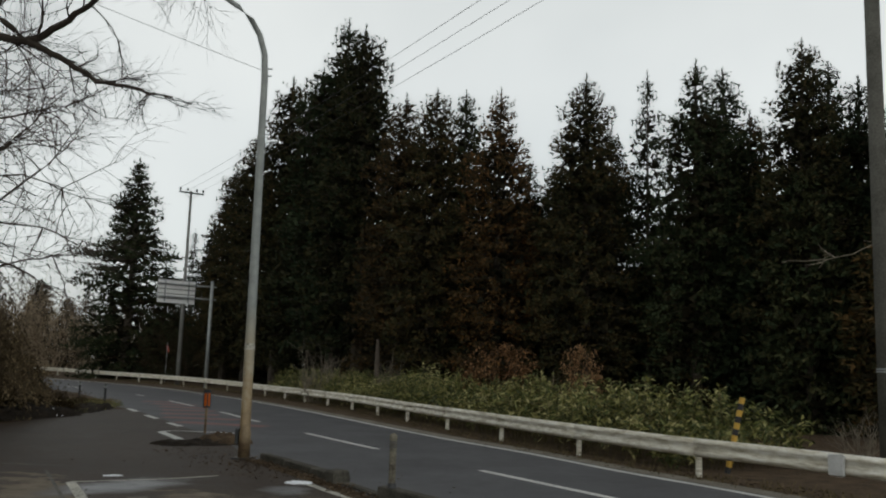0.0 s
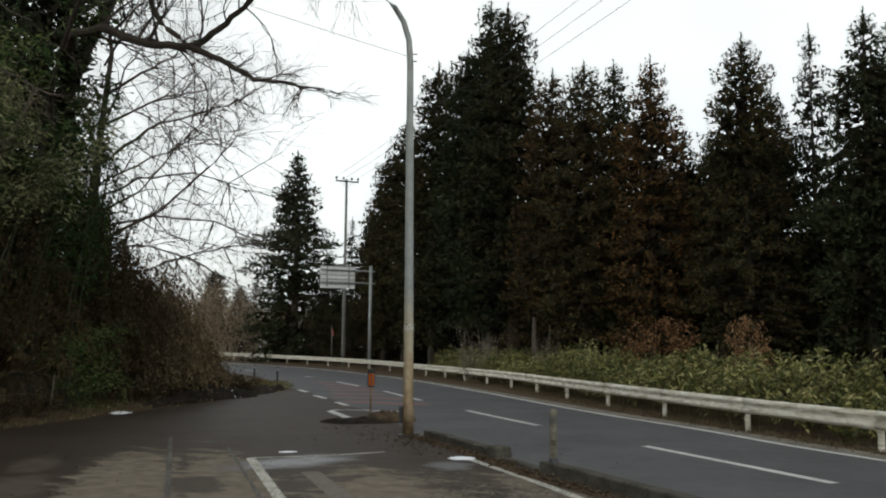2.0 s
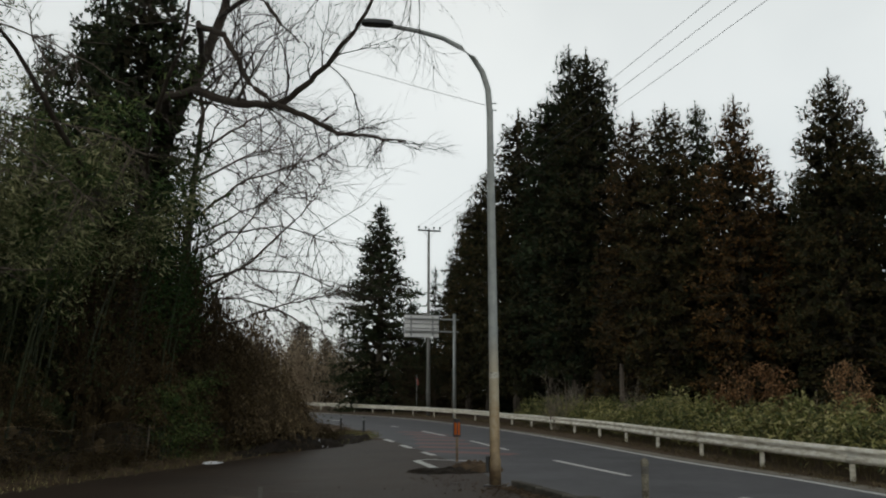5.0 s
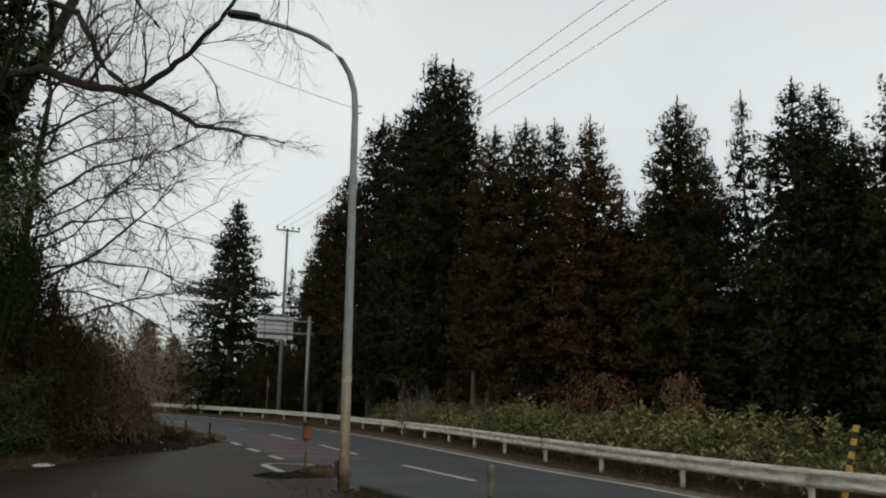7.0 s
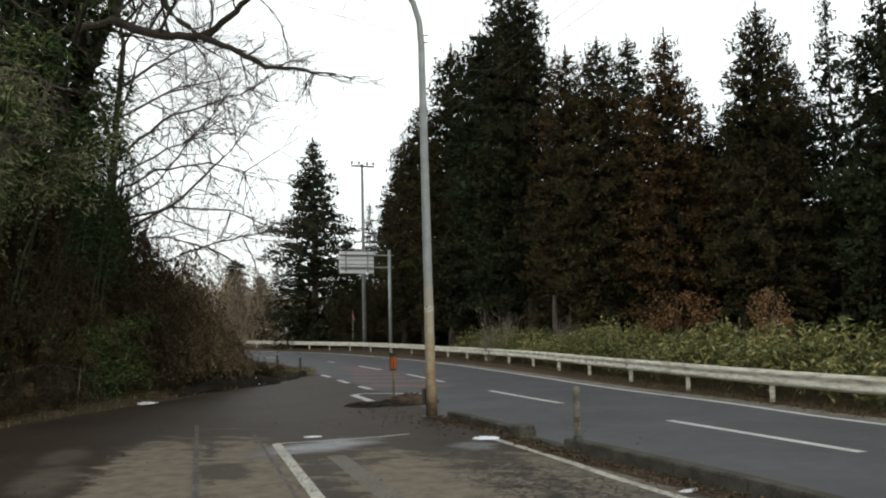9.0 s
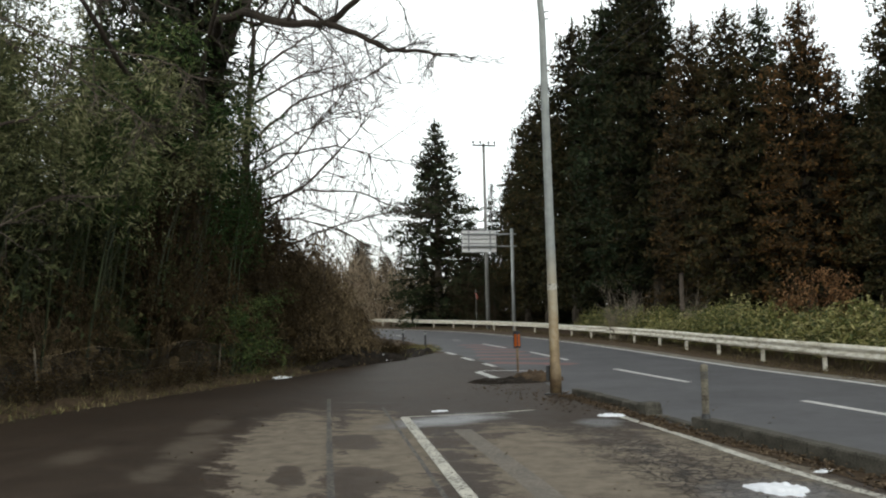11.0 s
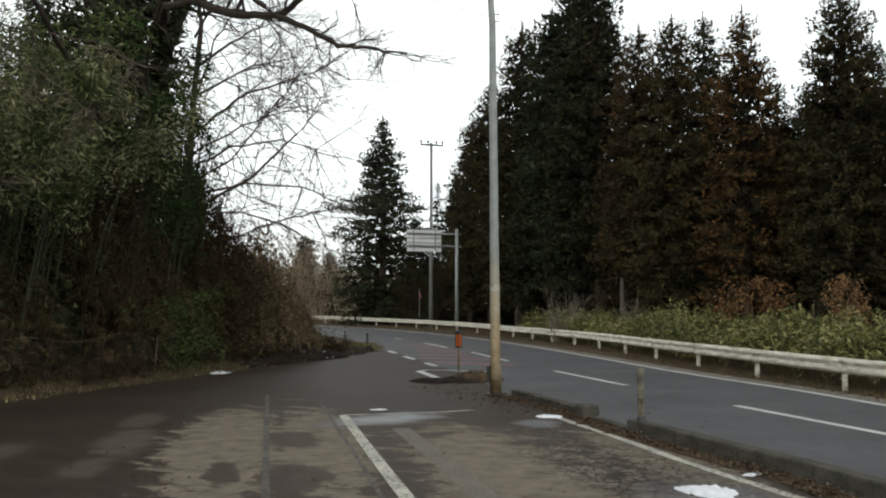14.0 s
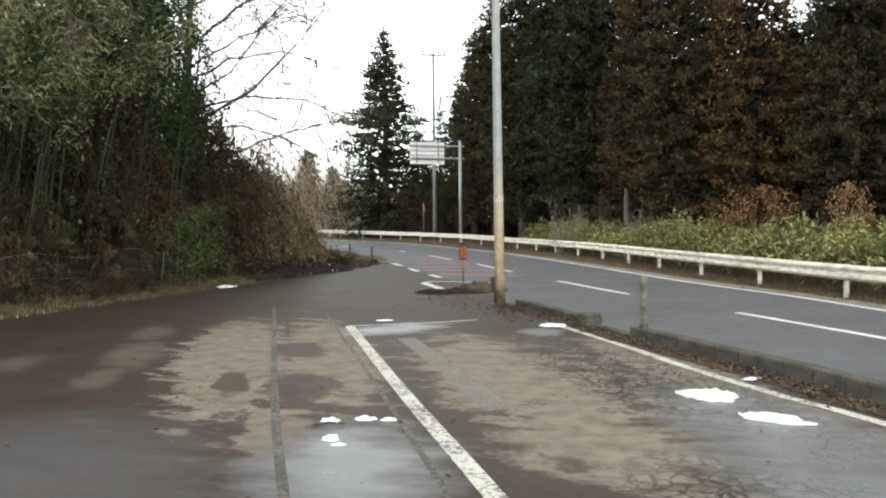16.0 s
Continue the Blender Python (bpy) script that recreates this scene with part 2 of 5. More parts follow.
def lot_asphalt():
    """Damp dark asphalt that has dried to a pale tan in ragged patches, with standing water in places whose sky sheen
    is put into the base colour.
    """
    m, n, l, b = nodes_of("lot_asphalt")
    pos = n.new("ShaderNodeTexCoord").outputs["Object"]
    flat = n.new("ShaderNodeMapping")
    flat.inputs["Rotation"].default_value = (0, 0, radians(28))
    l.new(pos, flat.inputs["Vector"])
    streak = n.new("ShaderNodeMapping")
    streak.inputs["Scale"].default_value = (0.75, 1.5, 1)
    l.new(pos, streak.inputs["Vector"])
    grain, grit = noise_of(n, l, 90, 3, pos), noise_of(n, l, 14, 4, pos)
    rag = noise_of(n, l, 2.1, 9, streak.outputs["Vector"], 0.64)
    slow = noise_of(n, l, 0.35, 4, pos)
    wob = math_of(n, l, "ADD", math_of(n, l, "MULTIPLY", math_of(n, l, "SUBTRACT", rag, 0.5), 2.5), math_of(n, l, "MULTIPLY", math_of(n, l, "SUBTRACT", grit, 0.5), 0.7))
    dry = None
    for cx, cy, rx, ry, turn, edge, most in ((-5.75, 9.9, 0.8, 4.0, 27.6, 0.1, 1.0), (-4.7, 10.4, 0.6, 3.8, 27.6, 0.1, 1.0), (-3.25, 6.2, 0.3, 1.1, 27, 0.1, 0.9), (-2.1, 9.3, 0.95, 3.6, 27, 0.22, 1.0),
                                             (-0.7, 6.5, 0.9, 1.2, 30, 0.3, 0.95), (-7.0, 9.6, 0.45, 1.4, 30, 0.4, 0.36), (-8.2, 11.6, 0.35, 1.2, 28, 0.4, 0.3), (-6.3, 7.9, 0.3, 0.7, 30, 0.4, 0.3), (-8.0, 8.6, 0.35, 0.8, 30, 0.5, 0.25),
                                             (0.6, 4.6, 1.0, 0.9, 0, 0.3, 0.9), (-0.55, 10.5, 0.5, 2.3, 31, 0.3, 0.9), (-0.15, 9.6, 0.4, 3.2, 31, 0.25, 0.9)):
        one = math_of(n, l, "MULTIPLY", blob(n, l, pos, cx, cy, rx, ry, turn, edge, wob), most)
        dry = one if dry is None else math_of(n, l, "MAXIMUM", dry, one)
    holes = math_of(n, l, "MAXIMUM", blob(n, l, pos, -5.12, 10.4, 0.38, 0.75, 27, 0.2, wob), blob(n, l, pos, -3.95, 8.1, 0.42, 0.75, 27, 0.2, wob))
    holes = math_of(n, l, "MAXIMUM", holes, blob(n, l, pos, -4.75, 8.1, 0.2, 0.8, 27, 0.2, wob))
    dry = math_of(n, l, "MULTIPLY", dry, math_of(n, l, "SUBTRACT", 1.0, math_of(n, l, "MULTIPLY", holes, 0.85)))
    small = math_of(n, l, "MULTIPLY", math_of(n, l, "SUBTRACT", math_of(n, l, "ADD", math_of(n, l, "MULTIPLY", grit, 0.6), math_of(n, l, "MULTIPLY", rag, 0.4)), 0.58), 9.0, True)
    dry = math_of(n, l, "MAXIMUM", dry, math_of(n, l, "MULTIPLY", small, 0.5))
    wet_sheen = None
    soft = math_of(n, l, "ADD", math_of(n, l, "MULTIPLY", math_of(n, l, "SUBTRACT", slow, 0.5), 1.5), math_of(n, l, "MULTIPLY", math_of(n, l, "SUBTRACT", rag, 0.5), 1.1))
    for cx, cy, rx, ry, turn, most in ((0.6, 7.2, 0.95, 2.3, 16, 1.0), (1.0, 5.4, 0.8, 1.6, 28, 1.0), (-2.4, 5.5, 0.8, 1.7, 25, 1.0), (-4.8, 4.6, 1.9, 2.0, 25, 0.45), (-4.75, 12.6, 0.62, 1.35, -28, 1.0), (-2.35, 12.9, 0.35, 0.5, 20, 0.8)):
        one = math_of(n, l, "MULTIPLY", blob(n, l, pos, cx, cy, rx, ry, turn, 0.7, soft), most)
        wet_sheen = one if wet_sheen is None else math_of(n, l, "MAXIMUM", wet_sheen, one)
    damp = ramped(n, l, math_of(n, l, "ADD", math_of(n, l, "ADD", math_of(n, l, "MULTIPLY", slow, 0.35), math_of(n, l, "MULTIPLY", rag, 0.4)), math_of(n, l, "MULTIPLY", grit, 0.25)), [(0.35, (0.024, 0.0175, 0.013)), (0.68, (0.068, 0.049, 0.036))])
    mottle = noise_of(n, l, 4.0, 5, pos, 0.6)
    pale = ramped(n, l, math_of(n, l, "ADD", math_of(n, l, "MULTIPLY", mottle, 0.6), math_of(n, l, "MULTIPLY", grain, 0.4)), [(0.36, (0.122, 0.103, 0.079)), (0.64, (0.237, 0.201, 0.156))])
    cells = n.new("ShaderNodeTexVoronoi")
    cells.feature = "DISTANCE_TO_EDGE"
    cells.inputs["Scale"].default_value = 7.5
    warp = n.new("ShaderNodeVectorMath")
    warp.operation = "MULTIPLY_ADD"
    wn_tex = n.new("ShaderNodeTexNoise")
    wn_tex.inputs["Scale"].default_value, wn_tex.inputs["Detail"].default_value = 5.0, 4
    l.new(pos, wn_tex.inputs["Vector"])
    l.new(wn_tex.outputs["Color"], warp.inputs[0])
    warp.inputs[1].default_value = (0.28, 0.28, 0)
    l.new(flat.outputs["Vector"], warp.inputs[2])
    l.new(warp.outputs["Vector"], cells.inputs["Vector"])
    crazed = math_of(n, l, "SUBTRACT", 1.0, math_of(n, l, "MULTIPLY", cells.outputs["Distance"], 9.0, True))
    zone = math_of(n, l, "MAXIMUM", blob(n, l, pos, -0.6, 9.4, 1.0, 3.9, 31, 0.4, soft), blob(n, l, pos, 0.3, 5.2, 0.9, 1.2, 20, 0.6, soft))
    crazed = math_of(n, l, "MULTIPLY", crazed, zone)
    dry = math_of(n, l, "MULTIPLY", dry, math_of(n, l, "SUBTRACT", 1.0, math_of(n, l, "MULTIPLY", wet_sheen, 0.95)))
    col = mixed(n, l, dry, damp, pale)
    plates = math_of(n, l, "MULTIPLY", math_of(n, l, "SUBTRACT", cells.outputs["Distance"], 0.05), 14.0, True)
    plates = math_of(n, l, "MULTIPLY", math_of(n, l, "MULTIPLY", plates, zone), math_of(n, l, "MULTIPLY", math_of(n, l, "SUBTRACT", mottle, 0.38), 4.0, True))
    col = mixed(n, l, math_of(n, l, "MULTIPLY", plates, 0.85), col, pale)
    # blue-grey base colour imitates sky reflected in the standing water
    col = mixed(n, l, math_of(n, l, "MULTIPLY", wet_sheen, 0.78), col, (0.1, 0.105, 0.116))
    col = mixed(n, l, math_of(n, l, "MULTIPLY", crazed, 0.92), col, (0.024, 0.021, 0.018))
    l.new(col, b.inputs["Base Color"])
    r = math_of(n, l, "ADD", math_of(n, l, "ADD", 0.47, math_of(n, l, "MULTIPLY", rag, 0.24)), math_of(n, l, "MULTIPLY", dry, 0.3))
    r = math_of(n, l, "SUBTRACT", r, math_of(n, l, "MULTIPLY", wet_sheen, 0.28))
    l.new(r, b.inputs["Roughness"])
    l.new(math_of(n, l, "ADD", 0.12, math_of(n, l, "MULTIPLY", wet_sheen, 0.68)), b.inputs["Specular IOR Level"])
    h = math_of(n, l, "SUBTRACT", math_of(n, l, "ADD", grain, math_of(n, l, "MULTIPLY", grit, 0.8)), math_of(n, l, "MULTIPLY", crazed, 1.5))
    bumped(n, l, b, h, 0.5, 0.008)
    return m


MAT["rail"] = weathered_rail()
MAT["lamp_pole"] = rusty_lamp_steel()
MAT["road"] = road_asphalt()
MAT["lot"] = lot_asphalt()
MAT["white_paint"] = painted("white_road_paint", (0.66, 0.66, 0.63), (0.07, 0.07, 0.075), 0.4)
MAT["worn_paint"] = painted("worn_white_paint", (0.6, 0.58, 0.5), (0.1, 0.09, 0.075), 0.47)
MAT["red_paint"] = painted("red_road_coating", (0.23, 0.088, 0.075), (0.1, 0.065, 0.062), 0.45)
MAT["tyre_mark"] = painted("tyre_mark", (0.1, 0.085, 0.067), (0.16, 0.136, 0.104), 0.5)
MAT["seam"] = painted("tar_seam", (0.04, 0.036, 0.032), (0.13, 0.11, 0.085), 0.48)


def orange_glass():
    m, n, l, b = nodes_of("orange_reflector")
    cells = n.new("ShaderNodeTexVoronoi")
    cells.inputs["Scale"].default_value = 45
    l.new(n.new("ShaderNodeTexCoord").outputs["Object"], cells.inputs["Vector"])
    l.new(ramped(n, l, cells.outputs["Distance"], [(0.1, (0.75, 0.2, 0.03)), (0.6, (0.45, 0.09, 0.015))]), b.inputs["Base Color"])
    b.inputs["Roughness"].default_value = 0.2
    return m


MAT["orange"] = orange_glass()

# ---- building helpers ----
rng = random.Random(7)


def linked(name, verts, faces, material, parent=None, label="", smooth=False):
    me = bpy.data.meshes.new(name)
    me.from_pydata(verts, [], faces)
    me.materials.append(MAT[material])
    if smooth:
        me.shade_smooth()
    ob = new(name, me)
    ob.parent = parent
    if label:
        tagged(ob, label)
    return ob


def part(name, bm, material, parent=None, label="", smooth=False):
    me = bpy.data.meshes.new(name)
    bm.normal_update()
    bm.to_mesh(me)
    bm.free()
    me.materials.append(MAT[material])
    if smooth:
        me.shade_smooth()
    ob = new(name, me)
    ob.parent = parent
    if label:
        tagged(ob, label)
    return ob


def thing(name, place, label, category, group="", kind="", turn=0.0):
    ob = new(name)
    ob.matrix_basis = pose(*place, 0, 0, turn)
    return tagged(ob, label, category, group, kind)


def box(bm, cx, cy, cz, sx, sy, sz, bevel=0.0, turn=None):
    made = bmesh.ops.create_cube(bm, size=1.0)["verts"]
    bmesh.ops.scale(bm, vec=(sx, sy, sz), verts=made)
    if bevel:
        edges = list({e for v in made for e in v.link_edges})
        made = list({v for f in bmesh.ops.bevel(bm, geom=edges, offset=bevel, segments=1, affect="EDGES")["faces"] for v in f.verts} | {v for v in made if v.is_valid})
    if turn is not None:
        bmesh.ops.rotate(bm, cent=(0, 0, 0), matrix=turn, verts=made)
    bmesh.ops.translate(bm, vec=(cx, cy, cz), verts=made)


class Sticks:
    """Gathers tubes and leaves as plain lists for one mesh."""

    def __init__(self):
        self.v, self.f = [], []

    def tube(self, path, radii, sides=5):
        base, rings = len(self.v), []
        for k, p in enumerate(path):
            a = path[max(k - 1, 0)]
            c = path[min(k + 1, len(path) - 1)]
            d = (Vector(c) - Vector(a)).normalized()
            u = d.orthogonal().normalized()
            w = d.cross(u)
            rings.append(len(self.v))
            for s in range(sides):
                q = 2 * math.pi * s / sides
                self.v.append(tuple(Vector(p) + (u * math.cos(q) + w * math.sin(q)) * radii[k]))
        for a, c in zip(rings, rings[1:]):
            for s in range(sides):
                e = (s + 1) % sides
                self.f.append((a + s, a + e, c + e, c + s))
        if sides == 3:
            return
        self.f.append(tuple(range(rings[-1], rings[-1] + sides)))
        self.f.append(tuple(range(base + sides - 1, base - 1, -1)))

    def leaf(self, p, d, length, width, side=None):
        """A leaf as a bent diamond with its midrib low."""
        d = d.normalized()
        s = d.cross(side if side is not None else Vector((rng.gauss(0, 1), rng.gauss(0, 1), rng.gauss(0, 1))))
        if s.length < 1e-4:
            s = d.orthogonal()
        s.normalize()
        up = s.cross(d)
        k = len(self.v)
        mid = p + d * length * 0.5 + up * width * 0.25
        self.v += [tuple(p), tuple(mid + s * width * 0.5), tuple(p + d * length - up * width * 0.3), tuple(mid - s * width * 0.5)]
        self.f += [(k, k + 1, k + 2), (k, k + 2, k + 3)]

    def blade(self, p, d, length, width, r):
        """A single narrow spray of needles."""
        half = d.cross(Vector((r.gauss(0, 1), r.gauss(0, 1), r.gauss(0, 1)))).normalized() * width * 0.5
        k = len(self.v)
        self.v += [tuple(p - half), tuple(p + half), tuple(p + d.normalized() * length)]
        self.f.append((k, k + 1, k + 2))

    def clump(self, c, size, r, leaves, leaf_len, leaf_wide):
        """A tuft: a ragged core with small leaves standing out of it on all sides."""
        k = len(self.v)
        for d in ((1, 0, 0), (0, 1, 0), (-1, 0, 0), (0, -1, 0), (0, 0, 1), (0, 0, -1)):
            q = Vector(d) + Vector((r.gauss(0, 0.28), r.gauss(0, 0.28), r.gauss(0, 0.28)))
            self.v.append(tuple(c + q * size * r.uniform(0.5, 0.82)))
        for i in range(4):
            j = (i + 1) % 4
            self.f += [(k + i, k + j, k + 4), (k + j, k + i, k + 5)]
        for _ in range(leaves):
            d = Vector((r.gauss(0, 1), r.gauss(0, 1), r.gauss(0, 1))).normalized()
            at_p = c + d * size * r.uniform(0.3, 0.95)
            turn = d + Vector((r.gauss(0, 0.8), r.gauss(0, 0.8), r.gauss(0, 0.8)))
            half = turn.cross(Vector((r.gauss(0, 1), r.gauss(0, 1), r.gauss(0, 1)))).normalized() * leaf_wide * r.uniform(0.3, 0.6)
            j = len(self.v)
            self.v += [tuple(at_p - half), tuple(at_p + half), tuple(at_p + turn.normalized() * leaf_len * r.uniform(0.7, 1.4))]
            self.f.append((j, j + 1, j + 2))

    def put(self, name, material, parent=None, label="", smooth=False):
        return linked(name, self.v, self.f, material, parent, label, smooth)


def curve(points, step=1.0):
    """A smooth polyline through plan points (Catmull-Rom), at even steps."""
    p = [Vector(q) for q in points]
    p = [p[0] * 2 - p[1]] + p + [p[-1] * 2 - p[-2]]
    dense = []
    for a, b, c, d in zip(p, p[1:], p[2:], p[3:]):
        for k in range(24):
            t = k / 24
            dense.append(0.5 * (2 * b + (c - a) * t + (2 * a - 5 * b + 4 * c - d) * t * t + (3 * b - a - 3 * c + d) * t ** 3))
    dense.append(p[-2])
    out, left = [dense[0]], step
    for a, b in zip(dense, dense[1:]):
        seg = (b - a).length
        while seg >= left:
            a = a + (b - a) * (left / seg)
            seg = (b - a).length
            out.append(a)
            left = step
        left -= seg
    return out


def normals(line):
    out = []
    for k in range(len(line)):
        d = (line[min(k + 1, len(line) - 1)] - line[max(k - 1, 0)]).normalized()
        out.append(Vector((d.y, -d.x)))
    return out


def nearest_on(line, q):
    k = min(range(len(line)), key=lambda i: (line[i] - Vector(q)).length_squared)
    return k


# ---- plan: lines of the road ----
RAIL = curve([(16.5, -7), (10.6, 5), (6.1, 14.1), (4.3, 17.1), (2.8, 20.4), (1.3, 24), (-0.2, 27.8), (-1.8, 32), (-3.4, 36.4), (-5.2, 40.9), (-7.3, 45.4), (-9.9, 50.8), (-15, 59.8), (-21.5, 68), (-29.5, 76), (-42, 87), (-62, 99)], 0.5)
EDGE = curve([(15, -7), (8.7, 6), (4.7, 14.1), (3.2, 16.9), (1.8, 20), (-0.7, 24.8), (-4.9, 34.2), (-9.1, 43), (-14, 52), (-20, 60.5), (-27.2, 67.8), (-39, 77), (-60, 89)], 0.5)
CENTRE = curve([(13.8, -7), (6.3, 6.3), (2.4, 13.1), (0.6, 16.2), (-1.6, 19.9), (-3.9, 24.1), (-6.1, 28.3), (-8.7, 33.6), (-10.9, 37.6), (-13.4, 42.2), (-16.4, 47.4), (-20.2, 52.6), (-26, 59), (-34, 66), (-54, 79)], 0.25)
KERB = curve([(10.8, -6.5), (4.4, 3.8), (1.54, 8.35), (0.87, 9.55), (0.04, 10.8), (-1.01, 12.4), (-1.75, 13.85), (-3.7, 17.1)], 0.25)
LEFT = curve([(10.6, -6.5), (4.3, 3.7), (1.5, 8.3), (-1.05, 12.35), (-3.75, 17.1), (-5.2, 20.6), (-7.5, 25), (-10.2, 30.2), (-12.4, 34), (-13.9, 36.2), (-18, 44.4), (-22.5, 51.5), (-28.5, 58), (-36.5, 64.5), (-56, 76)], 0.5)
BANK = curve([(-12.2, -14), (-12.3, 6), (-12.5, 14), (-12.7, 22), (-12.9, 28), (-13.4, 34), (-15, 38.6), (-18.8, 46), (-23.5, 53), (-30, 60), (-38, 66.5), (-57, 78)], 1.0)


def bank_depth(x, y):
    """How far a place lies behind the foot of the bank (negative: on the lot)."""
    k = nearest_on(BANK, (x, y))
    d = (BANK[min(k + 1, len(BANK) - 1)] - BANK[max(k - 1, 0)]).normalized()
    q = Vector((x, y)) - BANK[k]
    return q.dot(Vector((-d.y, d.x)))


def rise(y):
    """The road climbs a little beyond the bend."""
    return 0.013 * max(0.0, min(y, 110.0) - 54.0)


def ground_z(x, y):
    d = bank_depth(x, y)
    z = -0.03 + rise(y)
    if d > 0:
        z += min(6.0, 0.22 * d + 0.06 * d * d) * max(0.12, min(1.0, (36.0 - y) / 13.0)) + 0.15 * noise.noise(Vector((x * 0.4, y * 0.4, 0)))
    return z


def build_ground():
    near = [v * 1.5 for v in range(-44, 45)]
    xs = [-1500, -700, -350, -180, -110, -85] + near + [85, 110, 180, 350, 700, 1500]
    ys = [-1500, -700, -350, -150, -80, -50, -35] + [-25 + v * 1.5 for v in range(0, 100)] + [140, 170, 220, 350, 700, 1500]
    verts = [(x, y, ground_z(x, y) if abs(x) < 120 and abs(y) < 140 else rise(y) - 0.03) for y in ys for x in xs]
    w = len(xs)
    faces = [(j * w + i, j * w + i + 1, (j + 1) * w + i + 1, (j + 1) * w + i) for j in range(len(ys) - 1) for i in range(w - 1)]
    tagged(linked("ground", verts, faces, "litter", smooth=True), "brown leaf-littered earth with a wooded bank", "ground", kind="structure")


def band(name, line_a, line_b, z, material, samples=140):
    """A surface between two plan lines."""
    def pick(line, k):
        return line[round(k * (len(line) - 1) / samples)]
    verts, faces = [], []
    for k in range(samples + 1):
        a, b = pick(line_a, k), pick(line_b, k)
        verts += [(a.x, a.y, z + rise(a.y)), (b.x, b.y, z + rise(b.y))]
    for k in range(samples):
        faces.append((2 * k, 2 * k + 1, 2 * k + 3, 2 * k + 2))
    return linked(name, verts, faces, material)


def shifted(line, off):
    return [p + n * off for p, n in zip(line, normals(line))]


def ribbon(name, line, width, z, material, parent=None, label=""):
    verts, faces = [], []
    for p, n in zip(line, normals(line)):
        a, b = p - n * width / 2, p + n * width / 2
        verts += [(a.x, a.y, z + rise(a.y)), (b.x, b.y, z + rise(b.y))]
    for k in range(len(line) - 1):
        faces.append((2 * k, 2 * k + 1, 2 * k + 3, 2 * k + 2))
    return linked(name, verts, faces, material, parent, label)


build_ground()
tagged(band("pavement", shifted(BANK, -0.15), [p for p in shifted(LEFT, 0.3)], 0.0, "lot"), "damp dark asphalt lot drying in pale patches, with painted sky sheen", "pavement", kind="structure")
tagged(band("road", LEFT, shifted(EDGE, 0.35), 0.005, "road"), "blue-grey asphalt two-lane road curving away", "road", kind="structure")

# ---- paint on the road ----
edge_line = tagged(ribbon("edge_line", EDGE, 0.16, 0.010, "white_paint"), "white edge line along the road", "road marking", kind="structure")


def between(line, a, b):
    i, j = sorted((nearest_on(line, a), nearest_on(line, b)))
    return line[i:j + 1]


for a, b in (((-19.1, 51.1), (-16.4, 47.6)), ((-13.4, 42.2), (-10.9, 37.6)), ((-8.7, 33.6), (-6.1, 28.3)), ((-3.9, 24.1), (-1.6, 19.9)), ((0.6, 16.2), (2.9, 12.3)), ((5.2, 8.3), (7.6, 4.2)), ((-25.5, 58.5), (-22.2, 55.0))):
    tagged(ribbon("lane_dash", between(CENTRE, a, b), 0.17, 0.010, "white_paint"), "white dash on the road's centre line", "road marking", "centre line dashes", "structure")
for a, b in (((-12.3, 33.8), (-11.3, 32.0)), ((-10.3, 30.0), (-9.2, 28.0)), ((-8.4, 26.5), (-7.5, 24.9)), ((-14.6, 37.6), (-13.6, 35.8))):
    tagged(ribbon("side_dash", curve([a, b], 0.4), 0.2, 0.010, "white_paint"), "short white dash across the lot's mouth", "road marking", "side dashes", "structure")
for a, b in (((-11.9, 36.2), (-9.9, 36.0)), ((-11.0, 33.8), (-8.9, 33.9)), ((-10.2, 31.4), (-8.0, 31.4)), ((-9.4, 29.2), (-6.9, 29.0)), ((-8.3, 27.0), (-5.4, 26.2)), ((-13.0, 38.6), (-11.0, 38.3)), ((-14.2, 41.0), (-12.4, 40.6))):
    tagged(ribbon("red_band", curve([a, b], 0.5), 0.75, 0.008, "red_paint"), "faded red anti-slip band across the lane", "road marking", "red bands", "structure")
for line, width in ((((-7.4, 22.8), (-6.3, 20.8)), 0.22), (((-7.4, 22.8), (-7.2, 23.35), (-5.6, 23.2)), 0.15)):
    tagged(ribbon("island_line", curve(line, 0.25), width, 0.012, "white_paint"), "white outline of a traffic island", "road marking", kind="structure")
for line, width, name in ((((-5.47, 12.97), (-2.82, 8.0), (-1.15, 4.95), (0.3, 2.2), (2.5, -2.5)), 0.145, "bay_line"), (((-5.5, 12.98), (-4.3, 13.7), (-3.5, 14.45)), 0.1, "bay_line"),
                          (((-2.1, 13.55), (-1.03, 11.7), (-0.27, 10.25), (0.32, 9.25), (0.79, 8.5), (1.42, 7.6), (4.0, 3.4), (9.5, -5.5)), 0.13, "bay_line")):
    tagged(ribbon(name, curve(line, 0.25), width, 0.006, "worn_paint"), "worn white bay line on the lot", "road marking", kind="structure")
for line, width in ((((-8.2, 15.6), (-3.95, 7.5), (-2.4, 4.65), (-0.6, 1.4)), 0.075), (((-6.45, 14.3), (-3.75, 9.3), (-2.0, 6.0), (-0.9, 3.9)), 0.05), (((-8.0, 14.9), (-6.3, 15.0)), 0.06)):
    tagged(ribbon("tar_seam", curve(line, 0.25), width, 0.004, "seam"), "dark tar seam in the asphalt", "road marking", kind="structure")
tagged(ribbon("tyre_mark", curve([(-4.1, 11.8), (-2.5, 8.9), (-1.65, 7.3)], 0.25), 0.26, 0.0035, "tyre_mark"), "faint dark tyre mark across the dried patch", "road marking", kind="structure")

# ---- kerb ----
kerb = thing("kerb", (0, 0, 0), "weathered concrete kerb between lot and road", "kerb", kind="structure")


